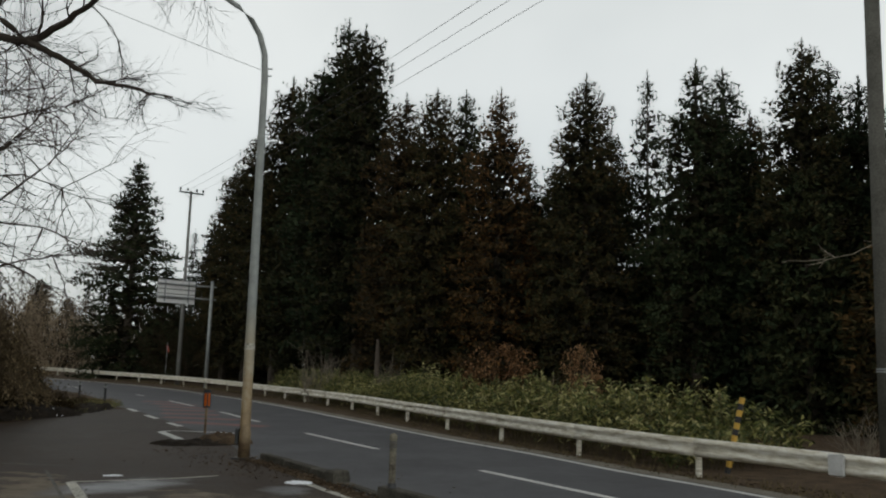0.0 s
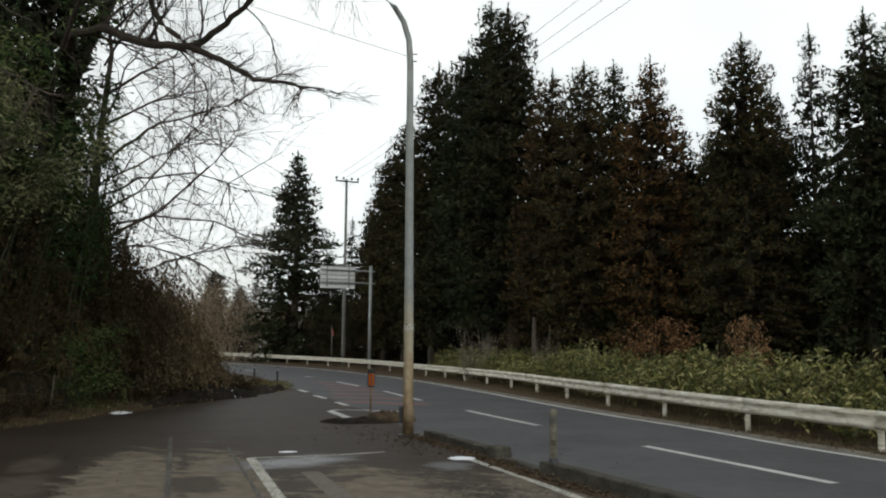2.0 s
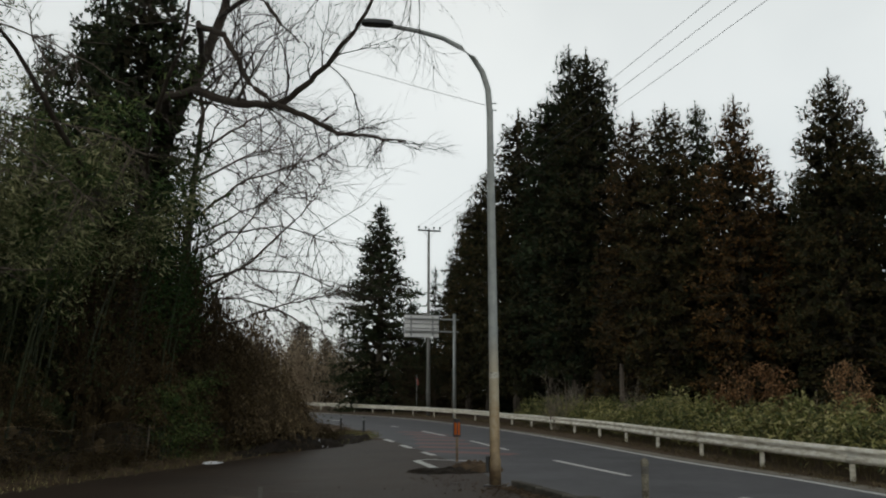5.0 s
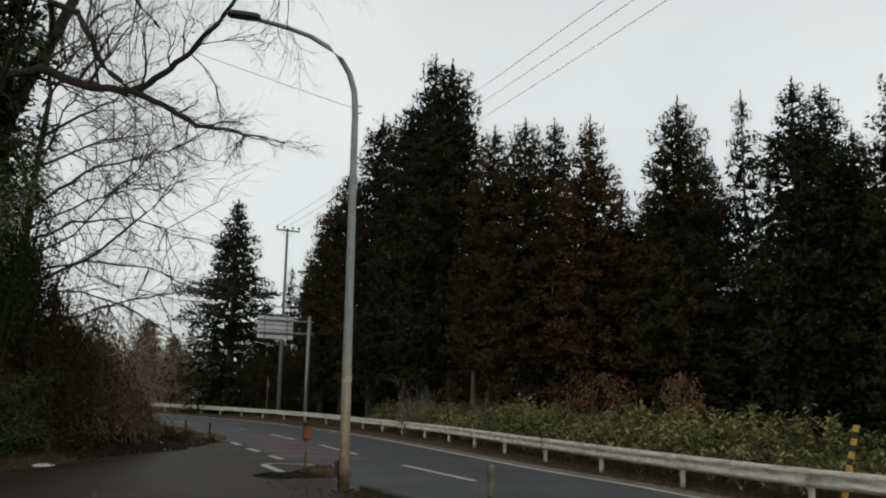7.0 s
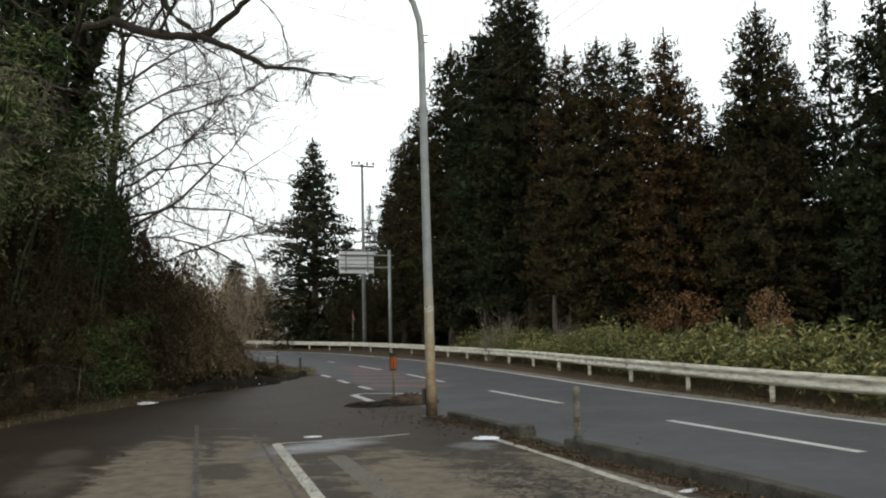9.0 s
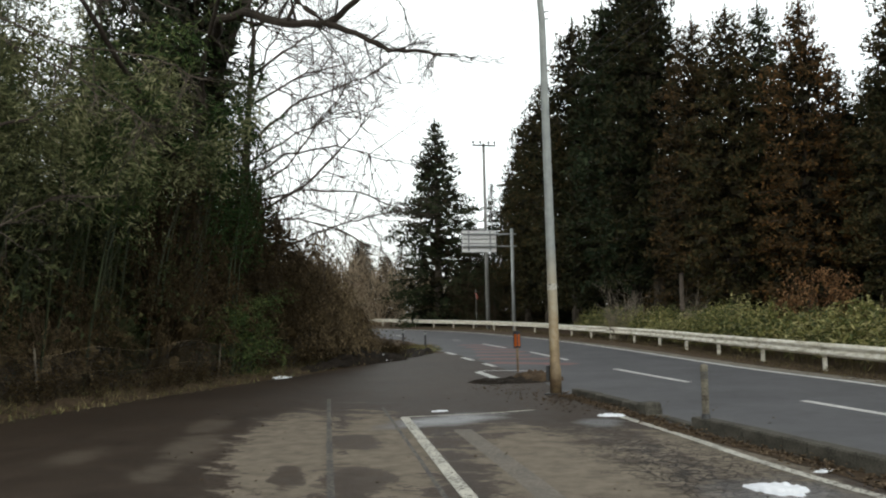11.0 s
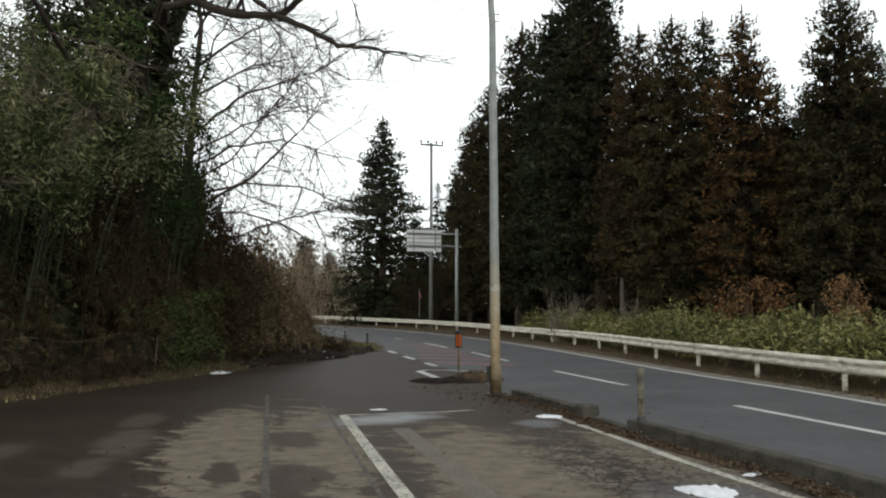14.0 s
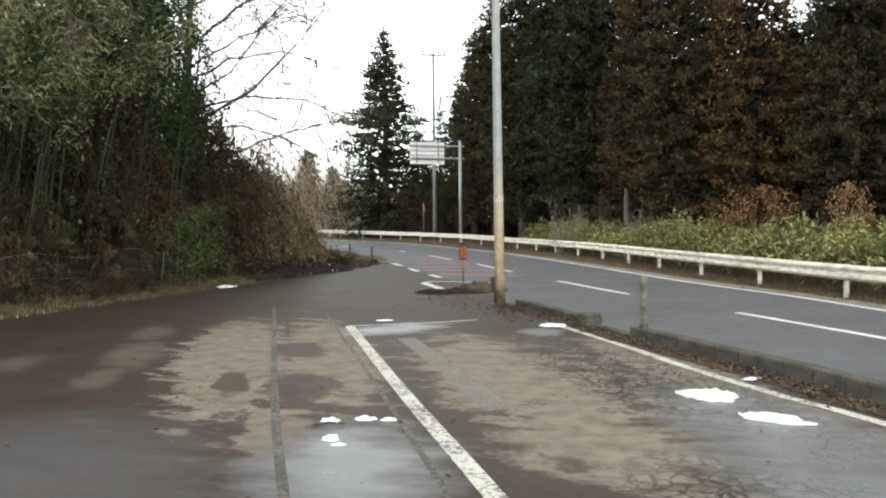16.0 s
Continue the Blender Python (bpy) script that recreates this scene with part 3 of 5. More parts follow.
KERB_MID = shifted(KERB, 0.09)


def kerb_piece(a, b, height, width, lift=0.0):
    d = (b - a)
    mid = (a + b) / 2
    bm = bmesh.new()
    box(bm, 0, 0, height / 2, d.length - 0.012, width, height, 0.018)
    for v in bm.verts:
        v.co += Vector((rng.uniform(-1, 1), rng.uniform(-1, 1), rng.uniform(-1, 0.4))) * 0.006
    ob = part("kerb_stone", bm, "concrete", kerb)
    ob.matrix_basis = pose(mid.x, mid.y, lift - 0.02, rng.uniform(-1, 1), rng.uniform(-0.6, 0.6), math.degrees(math.atan2(d.y, d.x)))
    return ob


gap_a, gap_b = nearest_on(KERB_MID, (-1.05, 12.45)), nearest_on(KERB_MID, (-1.7, 13.75))
run = KERB_MID[gap_a::-1]
for k in range(0, len(run) - 5, 5):
    kerb_piece(run[k + 5], run[k], 0.2, 0.2)
run = KERB_MID[gap_b:]
for k in range(0, len(run) - 5, 5):
    kerb_piece(run[k], run[k + 5], 0.15, 0.18)
kerb_piece(KERB_MID[gap_a], KERB_MID[gap_b], 0.07, 0.16)
bm = bmesh.new()
box(bm, 0, 0, 0.1, 0.42, 0.26, 0.22, 0.03)
loose = part("concrete_block", bm, "concrete")
loose.matrix_basis = pose(-1.72, 13.8, 0, 2, -3, -62)
tagged(loose, "broken mossy concrete kerb block", "concrete block")

# ---- guard rail ----
BEAM = ((0.0, 0.68), (-0.035, 0.665), (-0.075, 0.62), (-0.075, 0.585), (-0.02, 0.535), (-0.02, 0.49), (-0.075, 0.44), (-0.075, 0.405), (-0.035, 0.36), (0.0, 0.345))


def build_guardrail():
    rail = thing("guardrail", (0, 0, 0), "weathered white steel guard rail with rust and grime", "guard rail", kind="structure")
    ns = normals(RAIL)
    first = nearest_on(RAIL, (2.8, 20.4)) % 8
    for s in range(first, len(RAIL) - 9, 8):
        verts, faces, rows = [], [], 0
        for k in range(s, s + 9):
            p, n = RAIL[k], ns[k]
            for o, z in BEAM:
                verts.append((p.x + n.x * o, p.y + n.y * o, z + rise(p.y)))
            rows += 1
        m = len(BEAM)
        for r in range(rows - 1):
            for i in range(m - 1):
                faces.append((r * m + i, (r + 1) * m + i, (r + 1) * m + i + 1, r * m + i + 1))
        beam = linked("beam", verts, faces, "rail", rail, smooth=True)
        solid = beam.modifiers.new("steel", "SOLIDIFY")
        solid.thickness = 0.006
        p, n = RAIL[s], ns[s]
        st = Sticks()
        q = p + n * 0.07
        st.tube([(q.x, q.y, -0.1), (q.x, q.y, 0.62 + rise(q.y)), (q.x, q.y, 0.64 + rise(q.y))], [0.06, 0.06, 0.045], 10)
        post = st.put("post", "rail", rail)
        bm = bmesh.new()
        box(bm, p.x + n.x * 0.015, p.y + n.y * 0.015, 0.51 + rise(p.y), 0.09, 0.09, 0.14, 0.01, None)
        part("bracket", bm, "rail", post)
    return rail


build_guardrail()
wrap = bmesh.new()
wp = RAIL[nearest_on(RAIL, (6.1, 14.0))]
box(wrap, 0, 0, 0.5, 0.05, 0.3, 0.34, 0.02)
for v in wrap.verts:
    v.co += Vector((rng.uniform(-1, 1), rng.uniform(-1, 1), rng.uniform(-1, 1))) * 0.015
wrap_ob = part("rail_wrap", wrap, "ceramic")
wrap_ob.matrix_basis = pose(wp.x - 0.1, wp.y - 0.05, 0, 0, 0, 26)
tagged(wrap_ob, "torn white sheet taped round a guard rail joint", "plastic sheet")


# ---- street lamp ----
def build_lamp():
    lamp = thing("street_lamp", (-3.94, 16.98, 0), "tall grey street lamp with rusted tan base and curved arm", "street lamp")
    arm = Vector((-0.876, -0.482, 0))
    path = [Vector((0.03, 0, z)) * 1.0 for z in (0.0, 0.5, 0.52, 2.0, 4.0, 6.0, 7.5)]
    radii = [0.115, 0.112, 0.1, 0.095, 0.085, 0.076, 0.068]
    path = [Vector((0.03 - 0.006 * p.z, 0, p.z)) for p in path]
    for reach, z, r in ((0.03, 8.0, 0.064), (0.15, 8.38, 0.06), (0.34, 8.66, 0.056), (0.62, 8.88, 0.053), (1.0, 9.05, 0.05), (1.5, 9.15, 0.047), (2.1, 9.21, 0.045)):
        path.append(arm * reach + Vector((-0.017, 0, z)))
        radii.append(r)
    st = Sticks()
    st.tube(path, radii, 14)
    pole = st.put("pole", "lamp_pole", lamp, smooth=True)
    st = Sticks()
    st.tube([Vector((0.018, 0, 2.06)), Vector((0.018, 0, 2.18))], [0.1, 0.1], 14)
    st.put("label_band", "worn_paint", lamp, "pale paper band round the pole")
    bm = bmesh.new()
    box(bm, 0, 0, 0.01, 0.34, 0.34, 0.04, 0.008)
    part("base_plate", bm, "dark_metal", lamp)
    bm = bmesh.new()
    box(bm, -0.11, -0.03, 0.42, 0.06, 0.14, 0.3, 0.01)
    part("service_door", bm, "dark_metal", lamp)
    bm = bmesh.new()
    bmesh.ops.create_uvsphere(bm, u_segments=16, v_segments=10, radius=1)
    for v in bm.verts:
        x, y, z = v.co
        v.co = Vector((math.copysign(abs(x) ** 0.45, x) * 0.33, math.copysign(abs(y) ** 0.6, y) * 0.13, math.copysign(abs(z) ** 0.6, z) * (0.085 if z > 0 else 0.05)))
    head = part("lamp_head", bm, "dark_metal", lamp, "dark cobra-head lamp housing", True)
    head.matrix_basis = Matrix.Translation(arm * 2.36 + Vector((-0.017, 0, 9.23))) @ pose(0, 0, 0, 0, 2, math.degrees(math.atan2(arm.y, arm.x)))
    bm = bmesh.new()
    box(bm, 0, 0, -0.035, 0.4, 0.16, 0.03, 0.012)
    part("lens", bm, "stained_concrete", head)
    for z in (7.55, 7.7):
        bm = bmesh.new()
        box(bm, 0.03, 0, z, 0.2, 0.03, 0.02, 0.004)
        part("wire_bracket", bm, "dark_metal", lamp)


build_lamp()


# ---- road sign seen from behind ----
def build_sign():
    sign = thing("road_sign", (-17.7, 63.7, 0), "overhead guide sign on an arm, its grey ribbed back showing", "road sign", turn=36)
    st = Sticks()
    st.tube([Vector((0, 0, -0.1)), Vector((0, 0, 4)), Vector((0, 0, 7.8))], [0.13, 0.12, 0.11], 12)
    st.put("post", "galvanised", sign, smooth=True)
    for z in (7.42, 6.5):
        st = Sticks()
        st.tube([Vector((0.35, 0, z)), Vector((-3.9, 0, z))], [0.055, 0.055], 10)
        st.put("arm", "galvanised", sign)
    for k in range(5):
        bm = bmesh.new()
        box(bm, -2.56, 0.14, 6.23 + 0.335 * k, 2.7, 0.03, 0.322, 0.006)
        part("panel", bm, "sign_back", sign)
        bm = bmesh.new()
        box(bm, -2.56, 0.105, 6.37 + 0.335 * k, 2.7, 0.03, 0.03)
        part("rib", bm, "dark_metal", sign)
    for x in (-3.4, -1.7):
        bm = bmesh.new()
        box(bm, x, 0.07, 6.9, 0.09, 0.05, 1.5, 0.005)
        part("upright", bm, "galvanised", sign)
    bm = bmesh.new()
    box(bm, 0, 0, 7.82, 0.24, 0.24, 0.03, 0.006)
    part("cap", bm, "galvanised", sign)


build_sign()


# ---- utility poles and wires ----
def build_pole(place, height, r0, r1, turn, label, arms, mat="old_concrete"):
    pole = thing("utility_pole", place, label, "utility pole", "utility poles", turn=turn)
    st = Sticks()
    st.tube([Vector((0, 0, -0.3)), Vector((0, 0, height / 2)), Vector((0, 0, height))], [r0, (r0 + r1) / 2, r1], 16)
    st.put("shaft", mat, pole, smooth=True)
    for z, w in arms:
        bm = bmesh.new()
        box(bm, 0, -0.16, z, w, 0.1, 0.12, 0.008)
        arm = part("crossarm", bm, "dark_metal", pole)
        for x in (-0.46 * w, -0.16 * w, 0.2 * w, 0.46 * w):
            st = Sticks()
            st.tube([Vector((x, -0.16, z + 0.04)), Vector((x, -0.16, z + 0.16)), Vector((x, -0.16, z + 0.18)), Vector((x, -0.16, z + 0.34)), Vector((x, -0.16, z + 0.36))], [0.025, 0.025, 0.1, 0.09, 0.03], 8)
            st.put("insulator", "dark_metal", arm)
        for s in (-1, 1):
            st = Sticks()
            st.tube([Vector((0, -0.14, z - 0.6)), Vector((s * w * 0.3, -0.14, z))], [0.018, 0.018], 6)
            st.put("brace", "galvanised", arm)
    st = Sticks()
    for z in (2.0, 2.05):
        st.tube([Vector((0, 0, z)), Vector((0, 0, z + 0.03))], [r0 + 0.012, r0 + 0.012], 16)
    st.put("steel_band", "galvanised", pole)
    return pole


build_pole((-21.2, 68.4, 0), 15.5, 0.17, 0.1, 35, "slim grey concrete utility pole with crossarm and insulators", ((15.3, 2.0),))
build_pole((8.4, 17.2, 0), 14.3, 0.17, 0.135, 28, "weathered grey concrete utility pole behind the guard rail", ((14.1, 2.0),), "stained_concrete")


def wire(a, b, sag, r, label):
    a, b = Vector(a), Vector(b)
    pts = [a.lerp(b, k / 30) - Vector((0, 0, 4 * sag * (k / 30) * (1 - k / 30))) for k in range(31)]
    st = Sticks()
    st.tube(pts, [r] * 31, 5)
    tagged(st.put("wire", "wire"), label, "wire", "overhead wires")


for off, dz in ((-0.9, 0.0), (0.0, 0.05), (0.9, 0.0)):
    wire((-21.2 + off * 0.82, 68.4 + off * 0.57, 15.65 + dz), (8.2 + off * 0.88, 17.2 + off * 0.47, 14.45 + dz), 0.35, 0.01, "dark overhead power line between poles")
    wire((8.2 + off * 0.88, 17.2 + off * 0.47, 14.45 + dz), (24 + off * 0.88, -14 + off * 0.47, 14.4), 0.3, 0.01, "dark overhead power line between poles")
wire((-3.94, 16.98, 7.64), (-14, 10, 9.9), 0.1, 0.005, "thin service wire from the street lamp")


def build_guy():
    guy = thing("guy_guard", (5.4, 17.0, 0), "yellow and black striped guy-wire guard", "guy wire guard")
    a, b = Vector((-0.16, 0, 0.02)), Vector((0.15, 0, 1.44))
    for k in range(12):
        st = Sticks()
        st.tube([a.lerp(b, k / 12), a.lerp(b, (k + 1) / 12)], [0.055, 0.055], 10)
        st.put("stripe", "yellow" if k % 2 else "black", guy)


build_guy()


# ---- posts and reflector ----
def build_kerb_post(x, y, z, h, r):
    post = thing("kerb_post", (x, y, z), "scuffed pale delineator post with rusty streaks on the kerb", "bollard", turn=20)
    st = Sticks()
    st.tube([Vector((0, 0, 0)), Vector((0, 0, 0.06)), Vector((0, 0, 0.065)), Vector((0, 0, h - 0.09))], [r * 1.15, r * 1.1, r, r], 14)
    st.put("shaft", "dirty_post", post)
    st = Sticks()
    st.tube([Vector((0, 0, -0.01)), Vector((0, 0, 0.03)), Vector((0, 0, 0.08))], [r * 1.4, r * 1.3, r * 1.12], 14)
    st.put("foot_collar", "dark_metal", post)
    st = Sticks()
    st.tube([Vector((0, 0, h - 0.2)), Vector((0, 0, h - 0.1))], [r * 1.06, r * 1.06], 14)
    st.put("band", "stained_concrete", post)
    st = Sticks()
    st.tube([Vector((0, 0, h - 0.09)), Vector((0, 0, h - 0.03)), Vector((0, 0, h))], [r * 1.12, r * 1.1, r * 0.5], 14)
    st.put("cap", "dirty_post", post)


build_kerb_post(-0.78, 12.18, 0.16, 0.74, 0.048)


def build_reflector():
    ref = thing("reflector_post", (-6.29, 22.85, 0.05), "orange reflector drum on a rusty post", "reflector")
    st = Sticks()
    st.tube([Vector((0, 0, -0.05)), Vector((0, 0, 0.62))], [0.032, 0.03], 10)
    st.put("post", "lamp_pole", ref)
    st = Sticks()
    st.tube([Vector((0, 0, 0.6)), Vector((0, 0, 0.64)), Vector((0, 0, 0.66)), Vector((0, 0, 0.98))], [0.07, 0.09, 0.078, 0.078], 16)
    st.put("drum", "orange", ref)
    for q in range(4):
        bm = bmesh.new()
        box(bm, 0.08 * math.cos(q * math.pi / 2 + 0.4), 0.08 * math.sin(q * math.pi / 2 + 0.4), 0.81, 0.028, 0.028, 0.36, 0.006)
        part("frame_bar", bm, "black", ref)
    for z in (0.63, 1.0, 1.04):
        st = Sticks()
        st.tube([Vector((0, 0, z - 0.025)), Vector((0, 0, z + 0.025))], [0.098, 0.09], 16)
        st.put("cap", "black", ref)


build_reflector()
for x, y in ((-17.87, 42.5), (-15.06, 38.5)):
    far = thing("slim_post", (x, y, 0), "thin rusty delineator post at the road's edge", "bollard", "slim posts")
    st = Sticks()
    st.tube([Vector((0, 0, -0.05)), Vector((0, 0, 0.72)), Vector((0, 0, 0.8))], [0.05, 0.05, 0.03], 10)
    st.put("shaft", "dark_metal", far)
    st = Sticks()
    st.tube([Vector((0, 0, 0.62)), Vector((0, 0, 0.72))], [0.055, 0.055], 10)
    st.put("reflective_band", "galvanised", far)


gutter = [p for p in shifted(EDGE, 0.42) if p.y > 4]
tagged(ribbon("gutter", gutter, 0.5, 0.007, "gutter"), "pale dusty concrete gutter beside the edge line", "gutter", kind="structure")


# ---- earth, litter, snow ----
def heap(name, cx, cy, rx, ry, h, turn, material, label, category, seed, kind=""):
    n = 30
    verts, faces = [], []
    for j in range(n + 1):
        for i in range(n + 1):
            u, v = 2 * i / n - 1, 2 * j / n - 1
            r = math.hypot(u, v) + 0.45 * noise.noise(Vector((u * 1.6, v * 1.6, seed))) + 0.24 * noise.noise(Vector((u * 5, v * 5, seed + 1))) + 0.12 * noise.noise(Vector((u * 11, v * 11, seed + 2)))
            z = h * max(0.0, 1 - r * r) ** 0.7 * (1 + 0.7 * noise.noise(Vector((u * 4, v * 4, seed + 3)))) - 0.012
            verts.append((u * rx, v * ry, z))
    for j in range(n):
        for i in range(n):
            q = [j * (n + 1) + i, j * (n + 1) + i + 1, (j + 1) * (n + 1) + i + 1, (j + 1) * (n + 1) + i]
            if max(verts[k][2] for k in q) > -0.011:
                faces.append(tuple(q))
    ob = linked(name, verts, faces, material, smooth=True)
    ob.matrix_basis = pose(cx, cy, 0.003, 0, 0, turn)
    return tagged(ob, label, category, kind=kind)


heap("earth_heap", -5.7, 19.7, 0.95, 0.5, 0.1, 25, "soil", "low heap of dark earth round the reflector", "earth", 1, "stuff")
heap("earth_heap", -5.15, 20.3, 0.6, 0.65, 0.2, 25, "litter", "low heap of leaf mould beside the road", "earth", 2, "stuff")
heap("earth_heap", -12.75, 24.0, 0.5, 1.8, 0.2, -2, "soil", "bank of dark earth at the edge of the lot", "earth", 6, "stuff")
heap("earth_heap", -12.8, 26.8, 0.75, 2.6, 0.34, -4, "soil", "bank of dark earth at the edge of the lot", "earth", 4, "stuff")
heap("earth_heap", -13.3, 32.2, 0.8, 3.0, 0.2, 8, "soil", "bank of dark earth at the edge of the lot", "earth", 5, "stuff")
for cx, cy, rx, ry, h, turn, s in ((0.06, 8.48, 0.31, 0.22, 0.05, -35, 11), (0.58, 7.6, 0.31, 0.15, 0.045, -25, 12), (0.84, 7.5, 0.06, 0.05, 0.02, 0, 13), (0.5, 9.5, 0.13, 0.06, 0.03, 40, 14), (-2.27, 13.7, 0.24, 0.14, 0.04, 10, 15),
                                  (-2.98, 6.62, 0.085, 0.07, 0.04, 0, 16), (-2.72, 6.77, 0.1, 0.055, 0.035, 12, 17), (-2.52, 6.8, 0.075, 0.05, 0.025, 30, 23), (-2.72, 6.05, 0.065, 0.055, 0.045, 0, 18), (-2.6, 5.93, 0.06, 0.035, 0.02, 20, 19), (-12.3, 20.6, 0.3, 0.35, 0.05, 0, 20), (-12.5, 27.6, 0.4, 0.6, 0.2, 0, 21), (-5.2, 13.9, 0.16, 0.12, 0.02, 30, 22)):
    heap("snow_patch", cx, cy, rx, ry, h, turn, "snow", "small patch of old melting snow on the asphalt", "snow", s)


def scatter_litter(name, line, width, count, label):
    st = Sticks()
    ns = normals(line)
    for _ in range(count):
        k = rng.randrange(len(line))
        p = line[k] + ns[k] * rng.gauss(0, width * 0.33) + Vector((rng.uniform(-0.1, 0.1), rng.uniform(-0.1, 0.1)))
        a = rng.uniform(0, 6.3)
        st.leaf(Vector((p.x, p.y, 0.012 + abs(rng.gauss(0, 0.025)))), Vector((math.cos(a), math.sin(a), rng.uniform(-0.2, 0.5))), rng.uniform(0.03, 0.08), rng.uniform(0.02, 0.045), Vector((0, 0, 1)))
    tagged(st.put(name, "dry_leaf"), label, "leaf litter", kind="stuff")


strip = [p for p in shifted(KERB, -0.18) if p.y > 0]
tagged(ribbon("litter_strip", strip, 0.3, 0.0075, "litter"), "brown leaf mould gathered along the kerb", "leaf litter", kind="stuff")
scatter_litter("leaf_litter", strip, 0.3, 2600, "fallen brown leaves along the kerb")
scatter_litter("leaf_litter", curve([(-5.6, 18.4), (-4.2, 16.6), (-3.2, 15.2), (-2.4, 14.2)], 0.2), 1.0, 220, "fallen brown leaves round the lamp's foot")
scatter_litter("leaf_litter", [p for p in shifted(BANK, -0.05) if 5 < p.y < 30], 0.55, 2600, "pale fallen leaves along the foot of the bank")
scatter_litter("leaf_litter", [p for p in shifted(RAIL, -0.35) if 8 < p.y < 60], 0.7, 3000, "fallen leaves along the verge under the guard rail")


# ---- conifers ----
def cedar_meshes(height, radius, seed, sparse=0.0, low=0.06, needle=0.27, step=0.42, lumpy=0.3):
    """Trunk and crown of a conifer: whorls of drooping boughs hung with narrow sprays that turn up at their tips."""
    r = random.Random(seed)
    trunk, crown, inner = Sticks(), Sticks(), Sticks()
    lean = Vector((r.uniform(-0.15, 0.15), r.uniform(-0.15, 0.15), 0))
    trunk.tube([Vector((0, 0, -0.3)), Vector((0, 0, height * 0.3)), lean * 0.6 + Vector((0, 0, height * 0.7)), lean + Vector((0, 0, height * 0.96)), lean + Vector((0, 0, height))], [radius * 0.085, radius * 0.065, radius * 0.03, 0.02, 0.006], 8)
    z = height * low
    while z < height - 0.55:
        t = (z / height - low) / (1 - low)
        u = 1 - t
        lumps = 0.92 + lumpy * noise.noise(Vector((z * 0.6, seed * 3.7, 0)))
        reach = radius * (1 - math.exp(-2.7 * u)) * 1.04 * lumps * (1.0 if t > 0.12 else 0.86) + 0.06
        count = max(4, round((3.8 + 2.0 * min(2.4, reach)) * (1 - 0.35 * sparse)))
        turn = r.uniform(0, 6.3)
        for k in range(count):
            if r.random() < 0.04 + 0.22 * sparse:
                continue
            a = turn + 6.283 * k / count + r.uniform(-0.3, 0.3)
            out, side = Vector((math.cos(a), math.sin(a), 0)), Vector((-math.sin(a), math.cos(a), 0))
            length = reach * r.uniform(0.74, 1.06) * (1.0 + 0.35 * sparse * r.gauss(0, 0.6))
            root = lean * t + Vector((0, 0, z + r.uniform(-0.4, 0.4) * min(1.0, reach * 0.8)))
            fall = length * (0.55 * t - 0.32)
            if length > 1.1 and needle < 0.4:
                trunk.tube([root, root + out * length * 0.9 + Vector((0, 0, fall))], [0.03, 0.008], 3)
            stations = max(2, round(length / (needle * 0.8)))
            for q in range(stations):
                w = 1.0 - 0.72 * (q / stations) ** 0.9
                c = root + out * length * w + Vector((0, 0, fall * w + 0.22 * length * (w - 0.6) ** 2))
                tuft = 0.5 + 0.5 * math.sin(8.0 * length * w / 2.2 + k * 2.4)
                wide = needle * (0.5 + 0.5 * (1 - w) + 0.3 * min(1.0, length)) * (0.55 + 0.9 * tuft)
                for _ in range(5 + round(7 * tuft)):
                    off = max(-1.1, min(1.1, r.gauss(0, 0.55))) * wide * min(1.0, 0.45 + 0.45 * length)
                    p = c + side * off + Vector((0, 0, r.gauss(-0.04, 0.06 + 0.16 * tuft) * min(1.0, 0.4 + 0.4 * length)))
                    d = out * r.uniform(0.1, 0.8) + Vector((r.gauss(0, 0.5), r.gauss(0, 0.5), r.gauss(0.05, 0.6) + 0.4 * t))
                    crown.blade(p, d, needle * r.uniform(0.5, 0.95) * (0.4 + 0.6 * min(1.0, length * 0.7)), needle * r.uniform(0.26, 0.44) * (0.55 + 0.45 * min(1.0, length * 0.7)), r)
        # the inner sprays close to the stem, coloured darker to deepen the crown's shade
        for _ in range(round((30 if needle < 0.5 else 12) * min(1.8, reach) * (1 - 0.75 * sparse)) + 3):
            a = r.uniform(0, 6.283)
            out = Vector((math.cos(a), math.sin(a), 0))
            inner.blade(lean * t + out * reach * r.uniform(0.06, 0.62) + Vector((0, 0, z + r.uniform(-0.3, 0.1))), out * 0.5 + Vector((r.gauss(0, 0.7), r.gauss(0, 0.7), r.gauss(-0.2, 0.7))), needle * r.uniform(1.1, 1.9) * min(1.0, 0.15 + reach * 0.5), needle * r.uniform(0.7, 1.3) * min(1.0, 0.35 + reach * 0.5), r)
        z += (step + 0.3 * sparse) * r.uniform(0.8, 1.2) * (0.55 + 0.45 * min(1.0, 2.5 * u))
    for k in range(70):
        q = (k / 70) ** 0.8
        a = r.uniform(0, 6.283)
        crown.blade(lean + Vector((0, 0, height - 0.05 - 1.3 * q)), Vector((math.cos(a), math.sin(a), r.uniform(0.5, 1.8))), 0.1 + 0.27 * q, 0.04 + 0.05 * q, r)
    return trunk, crown, inner


def build_cedar(name, height, radius, seed, material, label, sparse=0.0, low=0.06, needle=0.27, step=0.42, lumpy=0.3):
    tree = thing(name, (0, 0, 0), label, "tree", "roadside conifers")
    trunk, crown, inner = cedar_meshes(height, radius, seed, sparse, low, needle, step, lumpy)
    trunk.put("trunk", "bark", tree)
    crown.put("crown", material, tree)
    inner.put("inner_foliage", "cedar_inner_shade", tree, "dull brown inner foliage with crown shade in its colour")
    return tree


